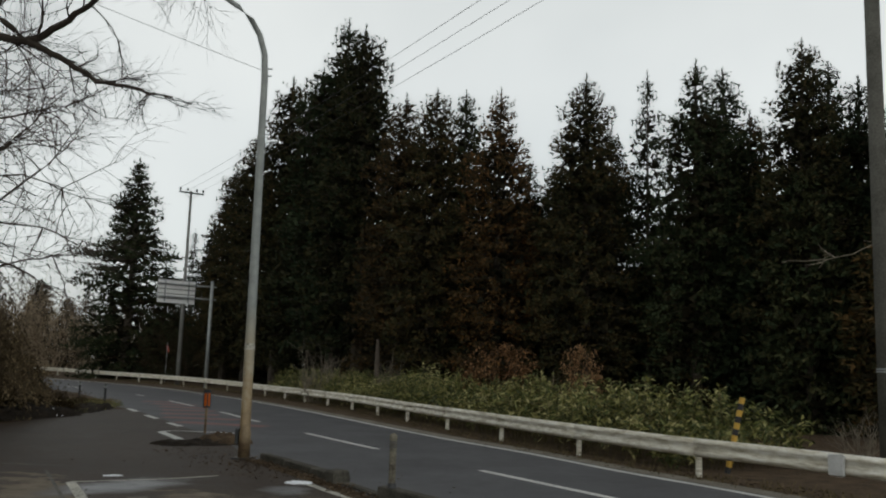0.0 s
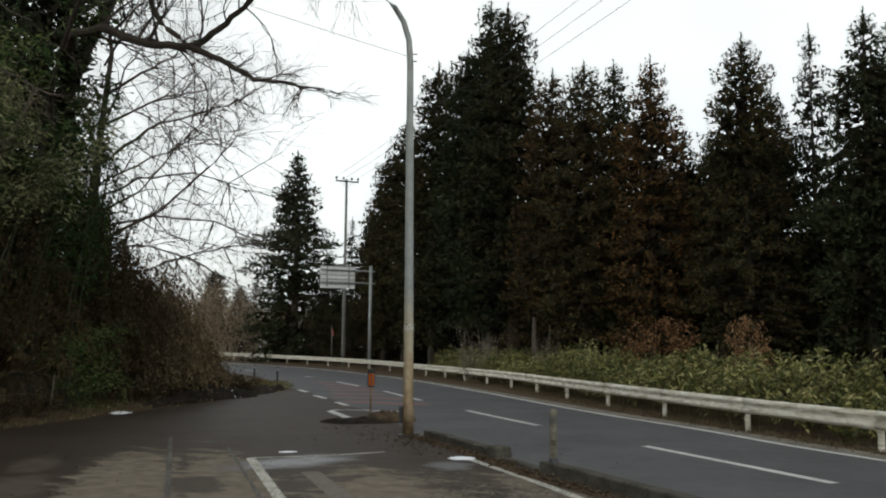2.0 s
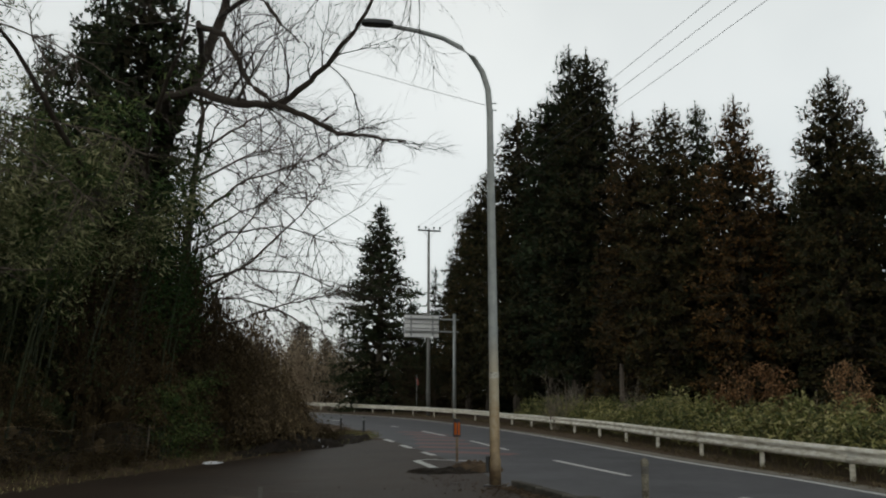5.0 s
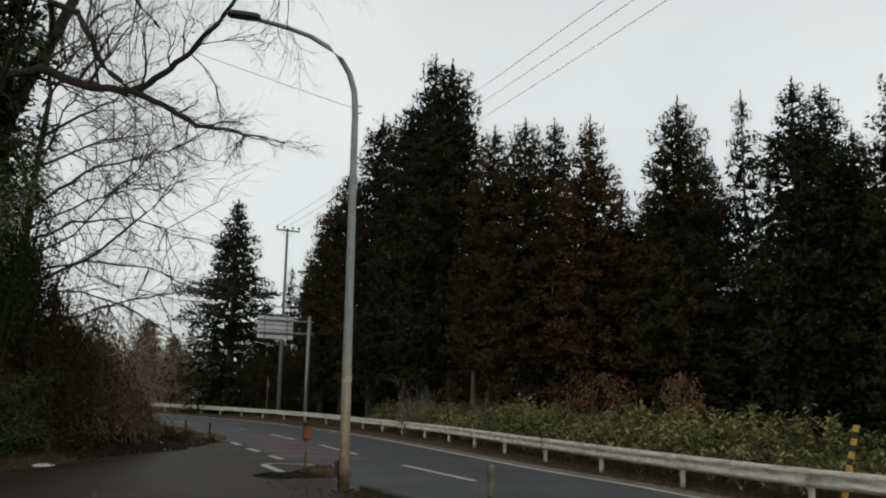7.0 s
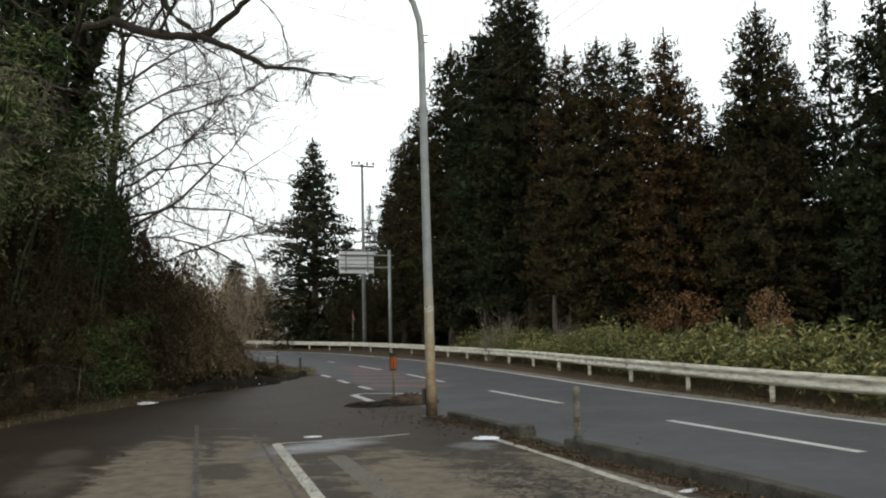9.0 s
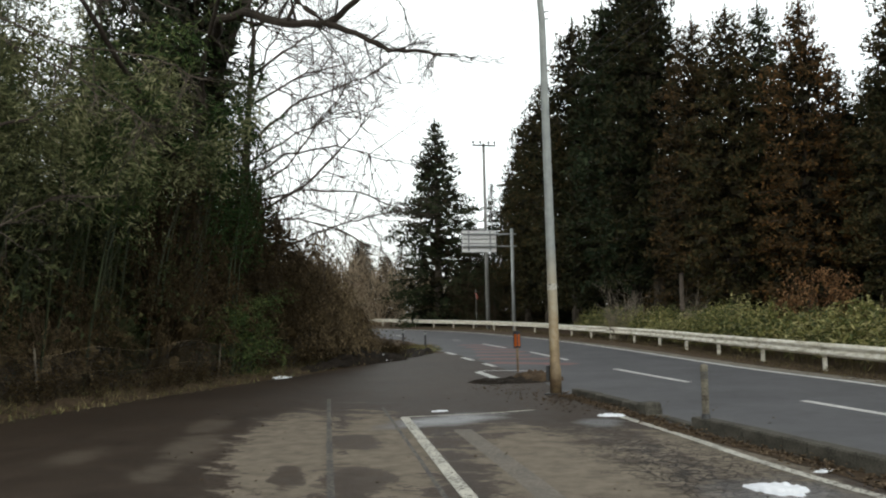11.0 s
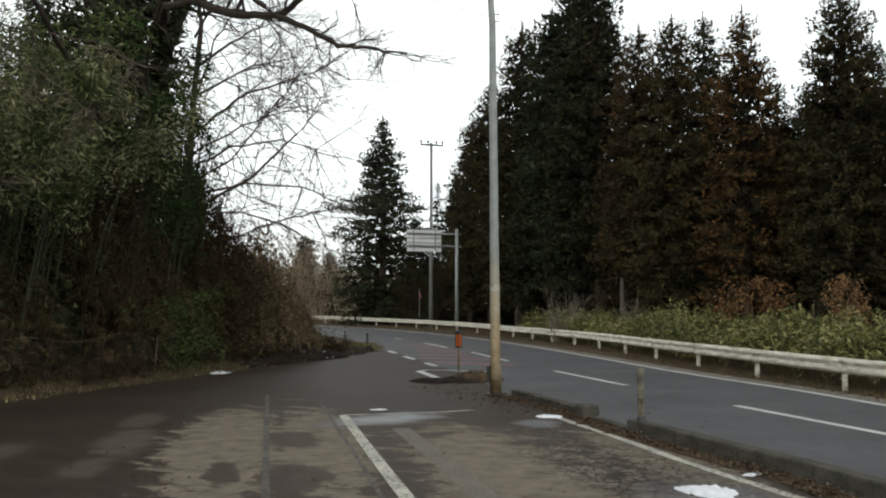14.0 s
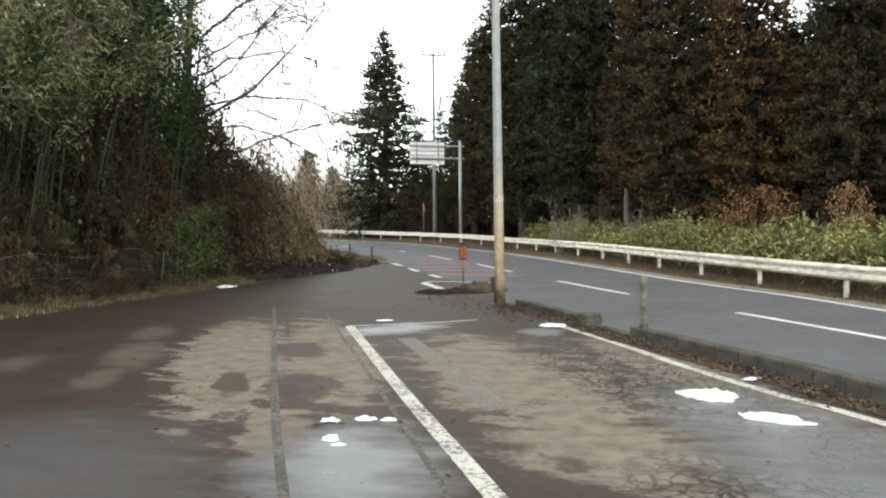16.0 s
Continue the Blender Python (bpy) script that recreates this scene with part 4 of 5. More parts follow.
CEDAR = "tall dark green cedar in a dense stand"
BROWN = "tall dark cedar with winter-browned needles"
kinds = [build_cedar("cedar_tree", 16, 2.7, 31, "cedar", BROWN, low=0.16), build_cedar("cedar_tree", 16, 2.4, 32, "cedar_green", CEDAR, low=0.18), build_cedar("cedar_tree", 16, 3.0, 33, "cedar", BROWN, low=0.14),
         build_cedar("cedar_tree", 16, 1.9, 34, "cedar_green", CEDAR, 0.4, 0.2), build_cedar("cedar_tree", 16, 2.4, 35, "cedar_rust", "tall cedar with rust-brown winter needles", low=0.15), build_cedar("cedar_tree", 16, 2.7, 36, "cedar_green", CEDAR, low=0.17),
         build_cedar("cedar_tree", 16, 3.4, 37, "cedar_green", CEDAR, 0.0, 0.02, 0.55, 0.75), build_cedar("cedar_tree", 16, 3.4, 38, "cedar", BROWN, 0.0, 0.02, 0.55, 0.75)]
used = set()


def plant(kind, x, y, height, wide=1.0):
    """Sets a conifer out; the first of each kind is the built one itself."""
    turn, s = rng.uniform(0, 360), height / 16
    m = pose(x, y, -0.05, 0, 0, turn)
    src = kinds[kind]
    if kind not in used:
        used.add(kind)
        ob = src
    else:
        ob = copy_thing(src, m)
    ob.matrix_basis = m @ Matrix.Diagonal((wide * max(s, 0.75), wide * max(s, 0.75), s, 1))
    return ob


FRONT = [(-24.3, 80.6, 14.5, 3), (-21.5, 77.0, 14.7, 1), (-19.0, 73.1, 18.9, 0), (-16.3, 69.4, 20.9, 2), (-12.6, 62.3, 23.3, 0), (-9.6, 59.6, 23.1, 2), (-7.4, 54.6, 24.8, 5), (-5.7, 52.5, 23.4, 0), (-3.0, 46.9, 17.2, 4),
         (-1.2, 45.0, 16.8, 0), (0.4, 46.0, 17.2, 1), (2.1, 42.9, 16.3, 4), (3.8, 45.8, 13.1, 5), (5.3, 45.7, 12.8, 1), (6.1, 40.5, 16.3, 2), (7.9, 43.3, 14.3, 5), (9.1, 41.0, 16.7, 3), (10.4, 37.6, 16.0, 5),
         (12.0, 38.2, 15.9, 1), (13.3, 38.8, 14.2, 2), (13.7, 34.4, 15.8, 0), (15.1, 34.9, 15.0, 1), (16.2, 34.4, 14.4, 5)]
for x, y, h, k in FRONT:
    plant(k, x, y, h, 1.15 if k != 3 else 0.95)
for x, y in ((16.8, 31.5), (18.5, 30.2), (19.6, 27.5), (21.4, 25.6)):
    plant(rng.choice((0, 1, 2, 5)), x, y, rng.uniform(13, 15))
# younger trees between and behind the first row
stand = [p for p in RAIL if 12 < p.y < 74]
for off, low, high, step in ((14.5, 0.5, 0.66, 7), (21.0, 0.62, 0.78, 8), (27.0, 0.66, 0.82, 9)):
    row = shifted(stand, off)
    for k in range(rng.randrange(step), len(row), step):
        p = row[k]
        near_h = min(FRONT, key=lambda f: (f[0] - p.x) ** 2 + (f[1] - p.y) ** 2)[2]
        plant(rng.choice((6, 7, 6)), p.x + rng.uniform(-0.8, 0.8), p.y + rng.uniform(-0.8, 0.8), near_h * rng.uniform(low, high), 0.95)

# low growth that closes the stand towards the bend
for p in shifted([q for q in RAIL if 47 < q.y < 78], 8.5)[::6]:
    plant(rng.choice((6, 7)), p.x + rng.uniform(-0.6, 0.6), p.y + rng.uniform(-0.6, 0.6), rng.uniform(5.5, 8.0), 0.9)

lone = build_cedar("cedar_tree", 20.3, 3.9, 51, "cedar_green", "lone tall conifer with layered drooping boughs", 0.0, 0.04, 0.4, 0.72, 0.9)
lone.matrix_basis = pose(-29.6, 79.7, 0, 0, 0, 40) @ Matrix.Diagonal((1.45, 1.45, 1.03, 1))
for x, y, h, k in ((-47.9, 101.3, 11.5, 0), (-46.0, 104, 9.5, 0), (-49.6, 103, 9.0, 5), (-44.6, 106, 10.8, 3), (-43.0, 110, 9.0, 1), (-27.4, 83, 11.0, 1)):
    plant(k, x, y, h, 1.6)


# ---- bamboo grass behind the rail ----
def build_sasa():
    st, stems = Sticks(), Sticks()
    row = [p for p in RAIL if 17.4 < p.y < 54.5]
    ns = normals(row)
    for _ in range(3600):
        k = rng.randrange(len(row))
        off = 0.5 + 3.6 * rng.random() ** 1.1
        p = row[k] + ns[k] * off
        top = 1.52 + 0.5 * noise.noise(Vector((p.x * 0.42, p.y * 0.42, 2))) + 0.55 * noise.noise(Vector((p.x * 1.5, p.y * 1.5, 5)))
        top *= min(1.0, 0.36 + 0.42 * off) * min(1.0, 0.45 + 0.16 * max(0.0, p.y - 17.5))
        h = top * rng.uniform(0.55, 1.08)
        foot = Vector((p.x, p.y, -0.05))
        head = foot + Vector((rng.gauss(0, 0.12), rng.gauss(0, 0.12), h))
        stems.tube([foot, head], [0.006, 0.003], 3)
        for q in range(12):
            a = rng.uniform(0, 6.3)
            z = 1.0 - 0.6 * rng.random() ** 1.4
            st.leaf(foot.lerp(head, z), Vector((math.cos(a), math.sin(a), rng.uniform(-0.9, 1.1))), rng.uniform(0.14, 0.28), rng.uniform(0.042, 0.075), Vector((rng.gauss(0, 0.6), rng.gauss(0, 0.6), 1)))
    hedge = thing("bamboo_grass", (0, 0, 0), "dense yellow-green bamboo grass behind the guard rail", "bamboo grass", kind="stuff")
    st.put("foliage", "sasa", hedge)
    stems.put("stems", "dry_grass", hedge)


build_sasa()


# ---- bare trees and shrubs ----
def twigs(st, r, p, d, length, radius, depth, spread=0.6, droop=0.0, kids=(2, 3), lean=None, shrink=0.68):
    """Grows a crooked branch and its side branches."""
    n = min(3, depth + 1)
    path, q = [p], p
    for k in range(n):
        d = (d + Vector((r.gauss(0, 0.2), r.gauss(0, 0.2), r.gauss(0, 0.2) - droop))).normalized()
        q = q + d * (length / n)
        path.append(q)
    st.tube(path, [radius * (1 - 0.55 * k / n) for k in range(n + 1)], 3 if radius < 0.03 else 6)
    if depth <= 0:
        return
    for k in range(r.randint(*kids)):
        at_k = r.uniform(0.3, 1.0)
        i = min(int(at_k * n), n - 1)
        s = path[i].lerp(path[i + 1], at_k * n - i)
        side = Vector((r.gauss(0, 1), r.gauss(0, 1), r.gauss(0, 1)))
        if lean is not None:
            side = side + lean
        nd = (d + side.normalized() * spread * r.uniform(0.7, 1.4)).normalized()
        twigs(st, r, s, nd, length * r.uniform(shrink - 0.15, shrink + 0.12), radius * 0.55, depth - 1, spread, droop, kids, lean, shrink)
    twigs(st, r, path[-1], d, length * shrink, radius * 0.45, depth - 1, spread, droop, kids, lean, shrink)


def limb(st, r, points, r0, r1, kids, length, depth, lean, droop=0.0):
    """A thick limb along a few bends, with side branches."""
    pts = [Vector(p) for p in points]
    fine = []
    for a, b in zip(pts, pts[1:]):
        for k in range(4):
            fine.append(a.lerp(b, k / 4) + Vector((r.gauss(0, 0.02), r.gauss(0, 0.02), r.gauss(0, 0.02))))
    fine.append(pts[-1])
    n = len(fine) - 1
    st.tube(fine, [r0 + (r1 - r0) * k / n for k in range(n + 1)], 8)
    for _ in range(kids):
        k = int(n * r.uniform(0.25, 1.0))
        d = (fine[min(k + 1, n)] - fine[max(k - 1, 0)]).normalized()
        side = Vector((r.gauss(0, 1), r.gauss(0, 1), r.gauss(0, 1))) + lean
        twigs(st, r, fine[k], (d * 0.6 + side.normalized()).normalized(), length * r.uniform(0.6, 1.2), max(0.017, (r0 + (r1 - r0) * k / n) * 0.4), depth, 0.8, droop, (2, 3), lean * 0.12)


def build_big_tree():
    tree = thing("bare_tree", (0, 0, 0), "large bare tree with crooked dark limbs over the lot", "tree")
    r = random.Random(91)
    st = Sticks()
    st.tube([Vector(p) for p in ((-14.7, 19.0, 0.2), (-14.2, 19.3, 4.0), (-13.65, 19.7, 8.1), (-13.4, 19.9, 9.2), (-13.0, 20.4, 10.8), (-12.65, 20.9, 12.6), (-12.4, 21.2, 15.2))], [0.34, 0.27, 0.2, 0.18, 0.15, 0.13, 0.09], 12)
    st.put("trunk", "bare_bark", tree, smooth=True)
    right = Vector((0.25, -0.1, -0.05))
    for name, pts, r0, r1, kids, length, depth, lean in (
            ("limb", ((-13.6, 19.75, 8.7), (-12.6, 18.2, 8.75), (-11.6, 16.9, 8.6), (-10.86, 16.8, 8.63), (-9.54, 16.44, 8.08), (-8.46, 16.23, 7.87), (-7.81, 16.2, 8.19), (-7.22, 16.06, 8.63), (-6.4, 15.8, 9.25), (-5.9, 15.6, 10.0)), 0.14, 0.03, 14, 1.2, 3, Vector((0.5, 0, 0.4))),
            ("limb", ((-8.62, 16.27, 7.95), (-9.15, 16.25, 8.44), (-9.63, 16.4, 9.22), (-10.0, 16.6, 9.76), (-10.87, 16.8, 10.25), (-12.9, 20.4, 11.0)), 0.055, 0.08, 3, 1.0, 2, Vector((0.2, 0, -0.3))),
            ("limb", ((-8.46, 16.23, 7.87), (-7.79, 16.2, 7.56), (-6.94, 16.07, 7.03), (-6.11, 15.87, 6.85), (-5.35, 15.7, 6.66)), 0.075, 0.014, 16, 0.62, 3, right),
            ("limb", ((-12.7, 20.8, 12.4), (-9.3, 16.6, 10.7), (-8.6, 16.4, 9.95), (-7.95, 16.2, 9.2)), 0.075, 0.02, 6, 1.2, 3, right),
            ("limb", ((-12.5, 21.0, 13.6), (-9.0, 17.0, 12.0), (-7.2, 16.0, 11.2), (-5.6, 15.4, 10.4), (-4.6, 15.0, 9.6)), 0.08, 0.015, 17, 1.3, 3, right),
            ("limb", ((-12.6, 20.9, 13.0), (-9.2, 17.5, 12.8), (-7.2, 16.6, 12.6), (-5.6, 16.2, 11.6)), 0.07, 0.015, 9, 1.3, 3, right),
            ("limb", ((-13.9, 19.5, 6.2), (-12.0, 16.8, 7.6), (-10.2, 15.4, 9.6), (-9.8, 14.8, 11.2)), 0.07, 0.02, 6, 1.2, 3, Vector((0.2, -0.2, 0.2))),
            ("limb", ((-14.1, 19.4, 5.0), (-13.0, 15.6, 7.0), (-12.6, 13.2, 8.4), (-12.4, 11.6, 9.0)), 0.09, 0.02, 7, 1.2, 3, Vector((0.4, 0, 0.2)))):
        st = Sticks()
        limb(st, r, pts, r0, r1, kids, length, depth, lean, 0.03)
        st.put(name, "bare_bark", tree)


build_big_tree()


def build_thin_tree():
    tree = thing("bare_tree", (0, 0, 0), "slender bare tree with fine spreading grey twigs", "tree")
    r = random.Random(17)
    st = Sticks()
    st.tube([Vector(p) for p in ((-13.3, 20.6, 0.4), (-13.05, 20.2, 4.0), (-13.0, 20.15, 5.9), (-12.92, 20.2, 7.5), (-12.8, 20.3, 9.4), (-13.0, 20.2, 10.8))], [0.15, 0.12, 0.1, 0.085, 0.06, 0.035], 8)
    st.put("trunk", "twig", tree)
    right = Vector((0.5, -0.1, 0.1))
    for pts, r0 in ((((-12.94, 20.2, 6.37), (-11.46, 19.95, 7.14), (-9.75, 19.73, 7.57), (-8.97, 20.1, 7.9)), 0.045), (((-12.89, 20.25, 8.25), (-11.4, 20, 8.84), (-10.65, 19.8, 9.04)), 0.045), (((-12.95, 20.3, 4.3), (-11.5, 20.9, 5.3), (-10.1, 20.65, 6.3), (-9.6, 20.9, 6.95)), 0.05),
                    (((-13.0, 20.2, 5.4), (-11.6, 19.9, 5.9), (-10.2, 19.9, 6.0), (-9.0, 20.2, 5.7)), 0.04), (((-12.9, 20.2, 7.4), (-11.4, 20.6, 8.2), (-9.9, 20.9, 8.5)), 0.04), (((-13.1, 20.8, 3.2), (-12.0, 22.0, 4.0), (-10.8, 22.6, 4.4), (-9.9, 23.0, 4.6)), 0.04),
                    (((-12.9, 20.2, 9.0), (-12.0, 20.0, 10.4), (-11.0, 19.8, 11.2)), 0.035), (((-13.0, 20.2, 6.8), (-13.6, 19.6, 8.2), (-13.9, 19.0, 9.6)), 0.035), (((-12.95, 20.2, 7.0), (-12.2, 20.0, 8.8), (-11.5, 20.2, 10.0)), 0.035), (((-13.0, 20.2, 5.8), (-11.7, 20.6, 6.6), (-10.2, 21.2, 7.2)), 0.035),
                    (((-13.0, 20.2, 4.7), (-11.4, 20.4, 5.0), (-10.0, 20.8, 4.9), (-8.8, 21.2, 4.4)), 0.035), (((-13.0, 20.2, 5.0), (-11.6, 20.0, 5.6), (-10.4, 19.9, 6.9), (-9.6, 19.8, 7.6)), 0.035), (((-13.05, 20.2, 4.2), (-11.8, 20.8, 4.3), (-10.6, 21.3, 3.9), (-9.8, 21.8, 3.3)), 0.03)):
        st = Sticks()
        limb(st, r, pts, r0, 0.011, 15, 1.35, 2, right * 0.7, 0.05)
        st.put("limb", "twig", tree)
    tree.matrix_basis = Matrix.Translation((0, 0, -0.204)) @ Matrix.Diagonal((1.12, 1.12, 1.12, 1))


build_thin_tree()


# ---- shrubs of the bank ----
def bush_meshes(seed, height, spread, stems, depth, leaves, leaf_len, leaf_wide, hang=0.0, up=1.0, thick=0.014):
    r = random.Random(seed)
    st, lf = Sticks(), Sticks()
    for _ in range(stems):
        a = r.uniform(0, 6.283)
        d = Vector((math.cos(a) * r.uniform(0.1, 0.7), math.sin(a) * r.uniform(0.1, 0.7), up)).normalized()
        p = Vector((math.cos(a) * r.uniform(0, 0.3) * spread, math.sin(a) * r.uniform(0, 0.3) * spread, -0.25))
        twigs(st, r, p, d, height * r.uniform(0.35, 0.55), thick, depth, 0.75, hang, (2, 3))
    if leaves:
        tips = [Vector(v) for v in st.v[::3] if v[2] > 0.15 * height]
        for _ in range(leaves):
            c = r.choice(tips)
            p = c + Vector((r.gauss(0, 0.04), r.gauss(0, 0.04), r.gauss(0, 0.035))) * height
            lf.leaf(p, Vector((r.gauss(0, 1), r.gauss(0, 1), r.gauss(-0.25, 0.6))), leaf_len * r.uniform(0.6, 1.3), leaf_wide * r.uniform(0.7, 1.3))
    return st, lf


def build_bush(name, label, seed, height, spread, stems, depth, twig_mat, leaves=0, leaf_mat="", leaf_len=0.1, leaf_wide=0.05, hang=0.02, up=1.0, group="bank shrubs", thick=0.014):
    ob = thing(name, (0, 0, 0), label, "shrub", group)
    st, lf = bush_meshes(seed, height, spread, stems, depth, leaves, leaf_len, leaf_wide, hang, up, thick)
    st.put("twig_mass", twig_mat, ob)
    if leaves:
        lf.put("foliage", leaf_mat, ob)
    return ob


def build_bamboo(name, label, seed, height, count, leaf_mat, spread=1.1, arch=1.4):
    """Tall bamboo: arching culms whose upper half carries drooping plumes of narrow leaves."""
    ob = thing(name, (0, 0, 0), label, "bamboo", "bamboo clumps")
    r = random.Random(seed)
    lf = Sticks()
    for _ in range(count):
        a, q = r.uniform(0, 6.3), spread * math.sqrt(r.random())
        foot = Vector((math.cos(a) * q, math.sin(a) * q, -0.4))
        h = height * r.uniform(0.66, 1.05)
        bend = Vector((math.cos(a) + r.gauss(0, 0.4), math.sin(a) + r.gauss(0, 0.4), 0)) * arch * r.uniform(0.4, 1.2)
        pts = [foot + Vector((0, 0, h * t)) + bend * t ** 2.6 - Vector((0, 0, 0.06 * h * t ** 5)) for t in (0, 0.2, 0.4, 0.6, 0.8, 1)]
        cu = Sticks()
        cu.tube(pts, [0.026, 0.024, 0.02, 0.014, 0.009, 0.003], 5)
        cu.put("culm", "culm", ob)
        for _ in range(22):
            t = 1.0 - (0.4 if height > 5 else 0.75) * r.random() ** 1.1
            i = min(int(t * 5), 4)
            b = r.uniform(0, 6.283)
            tip = pts[i].lerp(pts[i + 1], t * 5 - i) + Vector((math.cos(b), math.sin(b), 0)) * r.uniform(0.1, 0.75) * (1.25 - t) * 1.6 + Vector((0, 0, r.uniform(-0.3, 0.1)))
            for _ in range(20):
                c = tip + Vector((r.gauss(0, 0.16), r.gauss(0, 0.16), r.gauss(0, 0.11)))
                lf.leaf(c, Vector((math.cos(b) * 0.7 + r.gauss(0, 0.6), math.sin(b) * 0.7 + r.gauss(0, 0.6), r.uniform(-0.9, 0.15))), r.uniform(0.1, 0.19), r.uniform(0.022, 0.036))
    lf.put("foliage", leaf_mat, ob)
    return ob


def build_dome(name, label, seed, height, radius, clumps, size, leaves, leaf_mat, twig_mat, leaf_len, leaf_wide, sprays):
    """A rounded shrub: tufts of leaves crowding towards its uneven outside, with arching sprays that droop past it."""
    r = random.Random(seed)
    ob = thing(name, (0, 0, 0), label, "shrub", "bank shrubs")
    lf, st = Sticks(), Sticks()

    def outside(u):
        return 0.95 + 0.5 * noise.noise(u * 1.7 + Vector((seed, 0, 0)))
    for _ in range(clumps):
        u = Vector((r.gauss(0, 1), r.gauss(0, 1), abs(r.gauss(0, 1)) - 0.25)).normalized()
        q = outside(u) * (1.0 - 0.6 * r.random() ** 2.2)
        c = Vector((u.x * radius * q, u.y * radius * q, max(0.0, u.z + 0.2) * height * q * 0.84))
        spread = size * r.uniform(0.5, 1.1)
        for _ in range(leaves):
            d = Vector((r.gauss(0, 0.5), r.gauss(0, 0.5), r.gauss(0, 0.32)))
            lf.leaf(c + d * spread, Vector((u.x * 0.8 + r.gauss(0, 0.7), u.y * 0.8 + r.gauss(0, 0.7), r.gauss(-0.1, 0.55))), leaf_len * r.uniform(0.6, 1.4), leaf_wide * r.uniform(0.7, 1.3))
    for _ in range(clumps // 4):
        u = Vector((r.gauss(0, 1), r.gauss(0, 1), abs(r.gauss(0, 1)) - 0.2)).normalized()
        q = r.uniform(0.15, 0.5)
        lf.clump(Vector((u.x * radius * q, u.y * radius * q, max(0.0, u.z + 0.2) * height * q * 0.84)), size * 1.1, r, 3, leaf_len, leaf_wide)
    for _ in range(sprays):
        u = Vector((r.gauss(0, 1), r.gauss(0, 1), abs(r.gauss(0, 0.8)) + 0.1)).normalized()
        q = outside(u)
        top = Vector((u.x * radius * q, u.y * radius * q, max(0.15, u.z) * height * q))
        out = Vector((u.x, u.y, 0)) * r.uniform(0.3, 0.8)
        pts = [Vector((u.x * 0.15, u.y * 0.15, top.z * 0.35)), top * 0.75 + Vector((0, 0, 0.06 * height)), top + Vector((0, 0, 0.07 * height)), top + out * 0.6, top + out - Vector((0, 0, r.uniform(0.15, 0.5)))]
        st.tube(pts, [0.016, 0.012, 0.009, 0.006, 0.003], 3)
        for _ in range(14):
            k = r.uniform(1.2, 3.99)
            c = pts[int(k)].lerp(pts[int(k) + 1], k - int(k))
            lf.leaf(c + Vector((r.gauss(0, 0.05), r.gauss(0, 0.05), -0.03)), Vector((r.gauss(0, 0.7), r.gauss(0, 0.7), -0.8)), leaf_len * r.uniform(0.8, 1.5), leaf_wide * r.uniform(0.8, 1.3))
    st.put("twig_mass", twig_mat, ob)
    lf.put("foliage", leaf_mat, ob)
    return ob


BUSH = {
    "olive": build_dome("evergreen_shrub", "dense rounded evergreen shrub with olive leaves", 221, 3.0, 1.6, 120, 0.42, 30, "evergreen", "brown_twig", 0.11, 0.05, 30),
    "brush": build_dome("dry_shrub", "dry brown shrub smothered in dead vines", 222, 2.6, 1.6, 80, 0.4, 13, "straw", "straw_twig", 0.1, 0.042, 170),
    "vines": build_dome("vine_tangle", "tall tangle of brown dead vines over evergreen scrub", 225, 6.0, 1.7, 170, 0.5, 17, "vine_leaf", "brown_twig", 0.11, 0.045, 240),
    "leafy": build_dome("evergreen_thicket", "tall evergreen thicket with olive sprays", 223, 6.0, 2.2, 260, 0.52, 34, "evergreen", "brown_twig", 0.13, 0.055, 60),
    "fresh": build_bamboo("bamboo_shrub", "bright green shrubby bamboo on the bank", 224, 2.9, 14, "bamboo_leaf", 0.8, 0.7),
    "mixed": build_bush("tangled_shrub", "tangled half-bare shrub with brown and green leaves", 202, 3.2, 1.6, 9, 3, "brown_twig", 1500, "evergreen", 0.09, 0.042, 0.01, 1.6),
    "green": build_bush("evergreen_shrub", "dense evergreen shrub with small dark leaves", 201, 3.0, 1.5, 9, 3, "brown_twig", 3000, "evergreen", 0.09, 0.04, 0.0, 1.7),
    "bare": build_bush("bare_shrub", "bare brown twiggy shrub", 204, 3.0, 1.4, 14, 3, "brown_twig", 0, "", 0.1, 0.05, 0.02),
    "bamboo": build_bamboo("bamboo_clump", "clump of green bamboo with drooping leafy tops", 205, 7.0, 13, "bamboo_leaf"),
    "grey": build_bamboo("bamboo_clump", "clump of pale grey-green bamboo with feathery tops", 209, 7.0, 12, "bamboo_pale", 1.3, 1.7),
    "haze": build_bush("bare_thicket", "pale brown leafless thicket beyond the bend", 207, 3.2, 1.6, 16, 3, "far_twig", 500, "dry_leaf", 0.12, 0.06, 0.0, 1.6, thick=0.03),
    "pale": build_bush("bare_shrub", "grey leafless shrub behind the hedge", 208, 2.4, 1.2, 13, 2, "pale_twig", 0, "", 0.1, 0.05, 0.0, 0.9, "hedge shrubs", 0.026),
    "low": build_bush("dead_weeds", "low dead weeds along the foot of the bank", 206, 1.1, 0.8, 16, 2, "brown_twig", 420, "vine_leaf", 0.08, 0.04, 0.03),
}
placed = set()


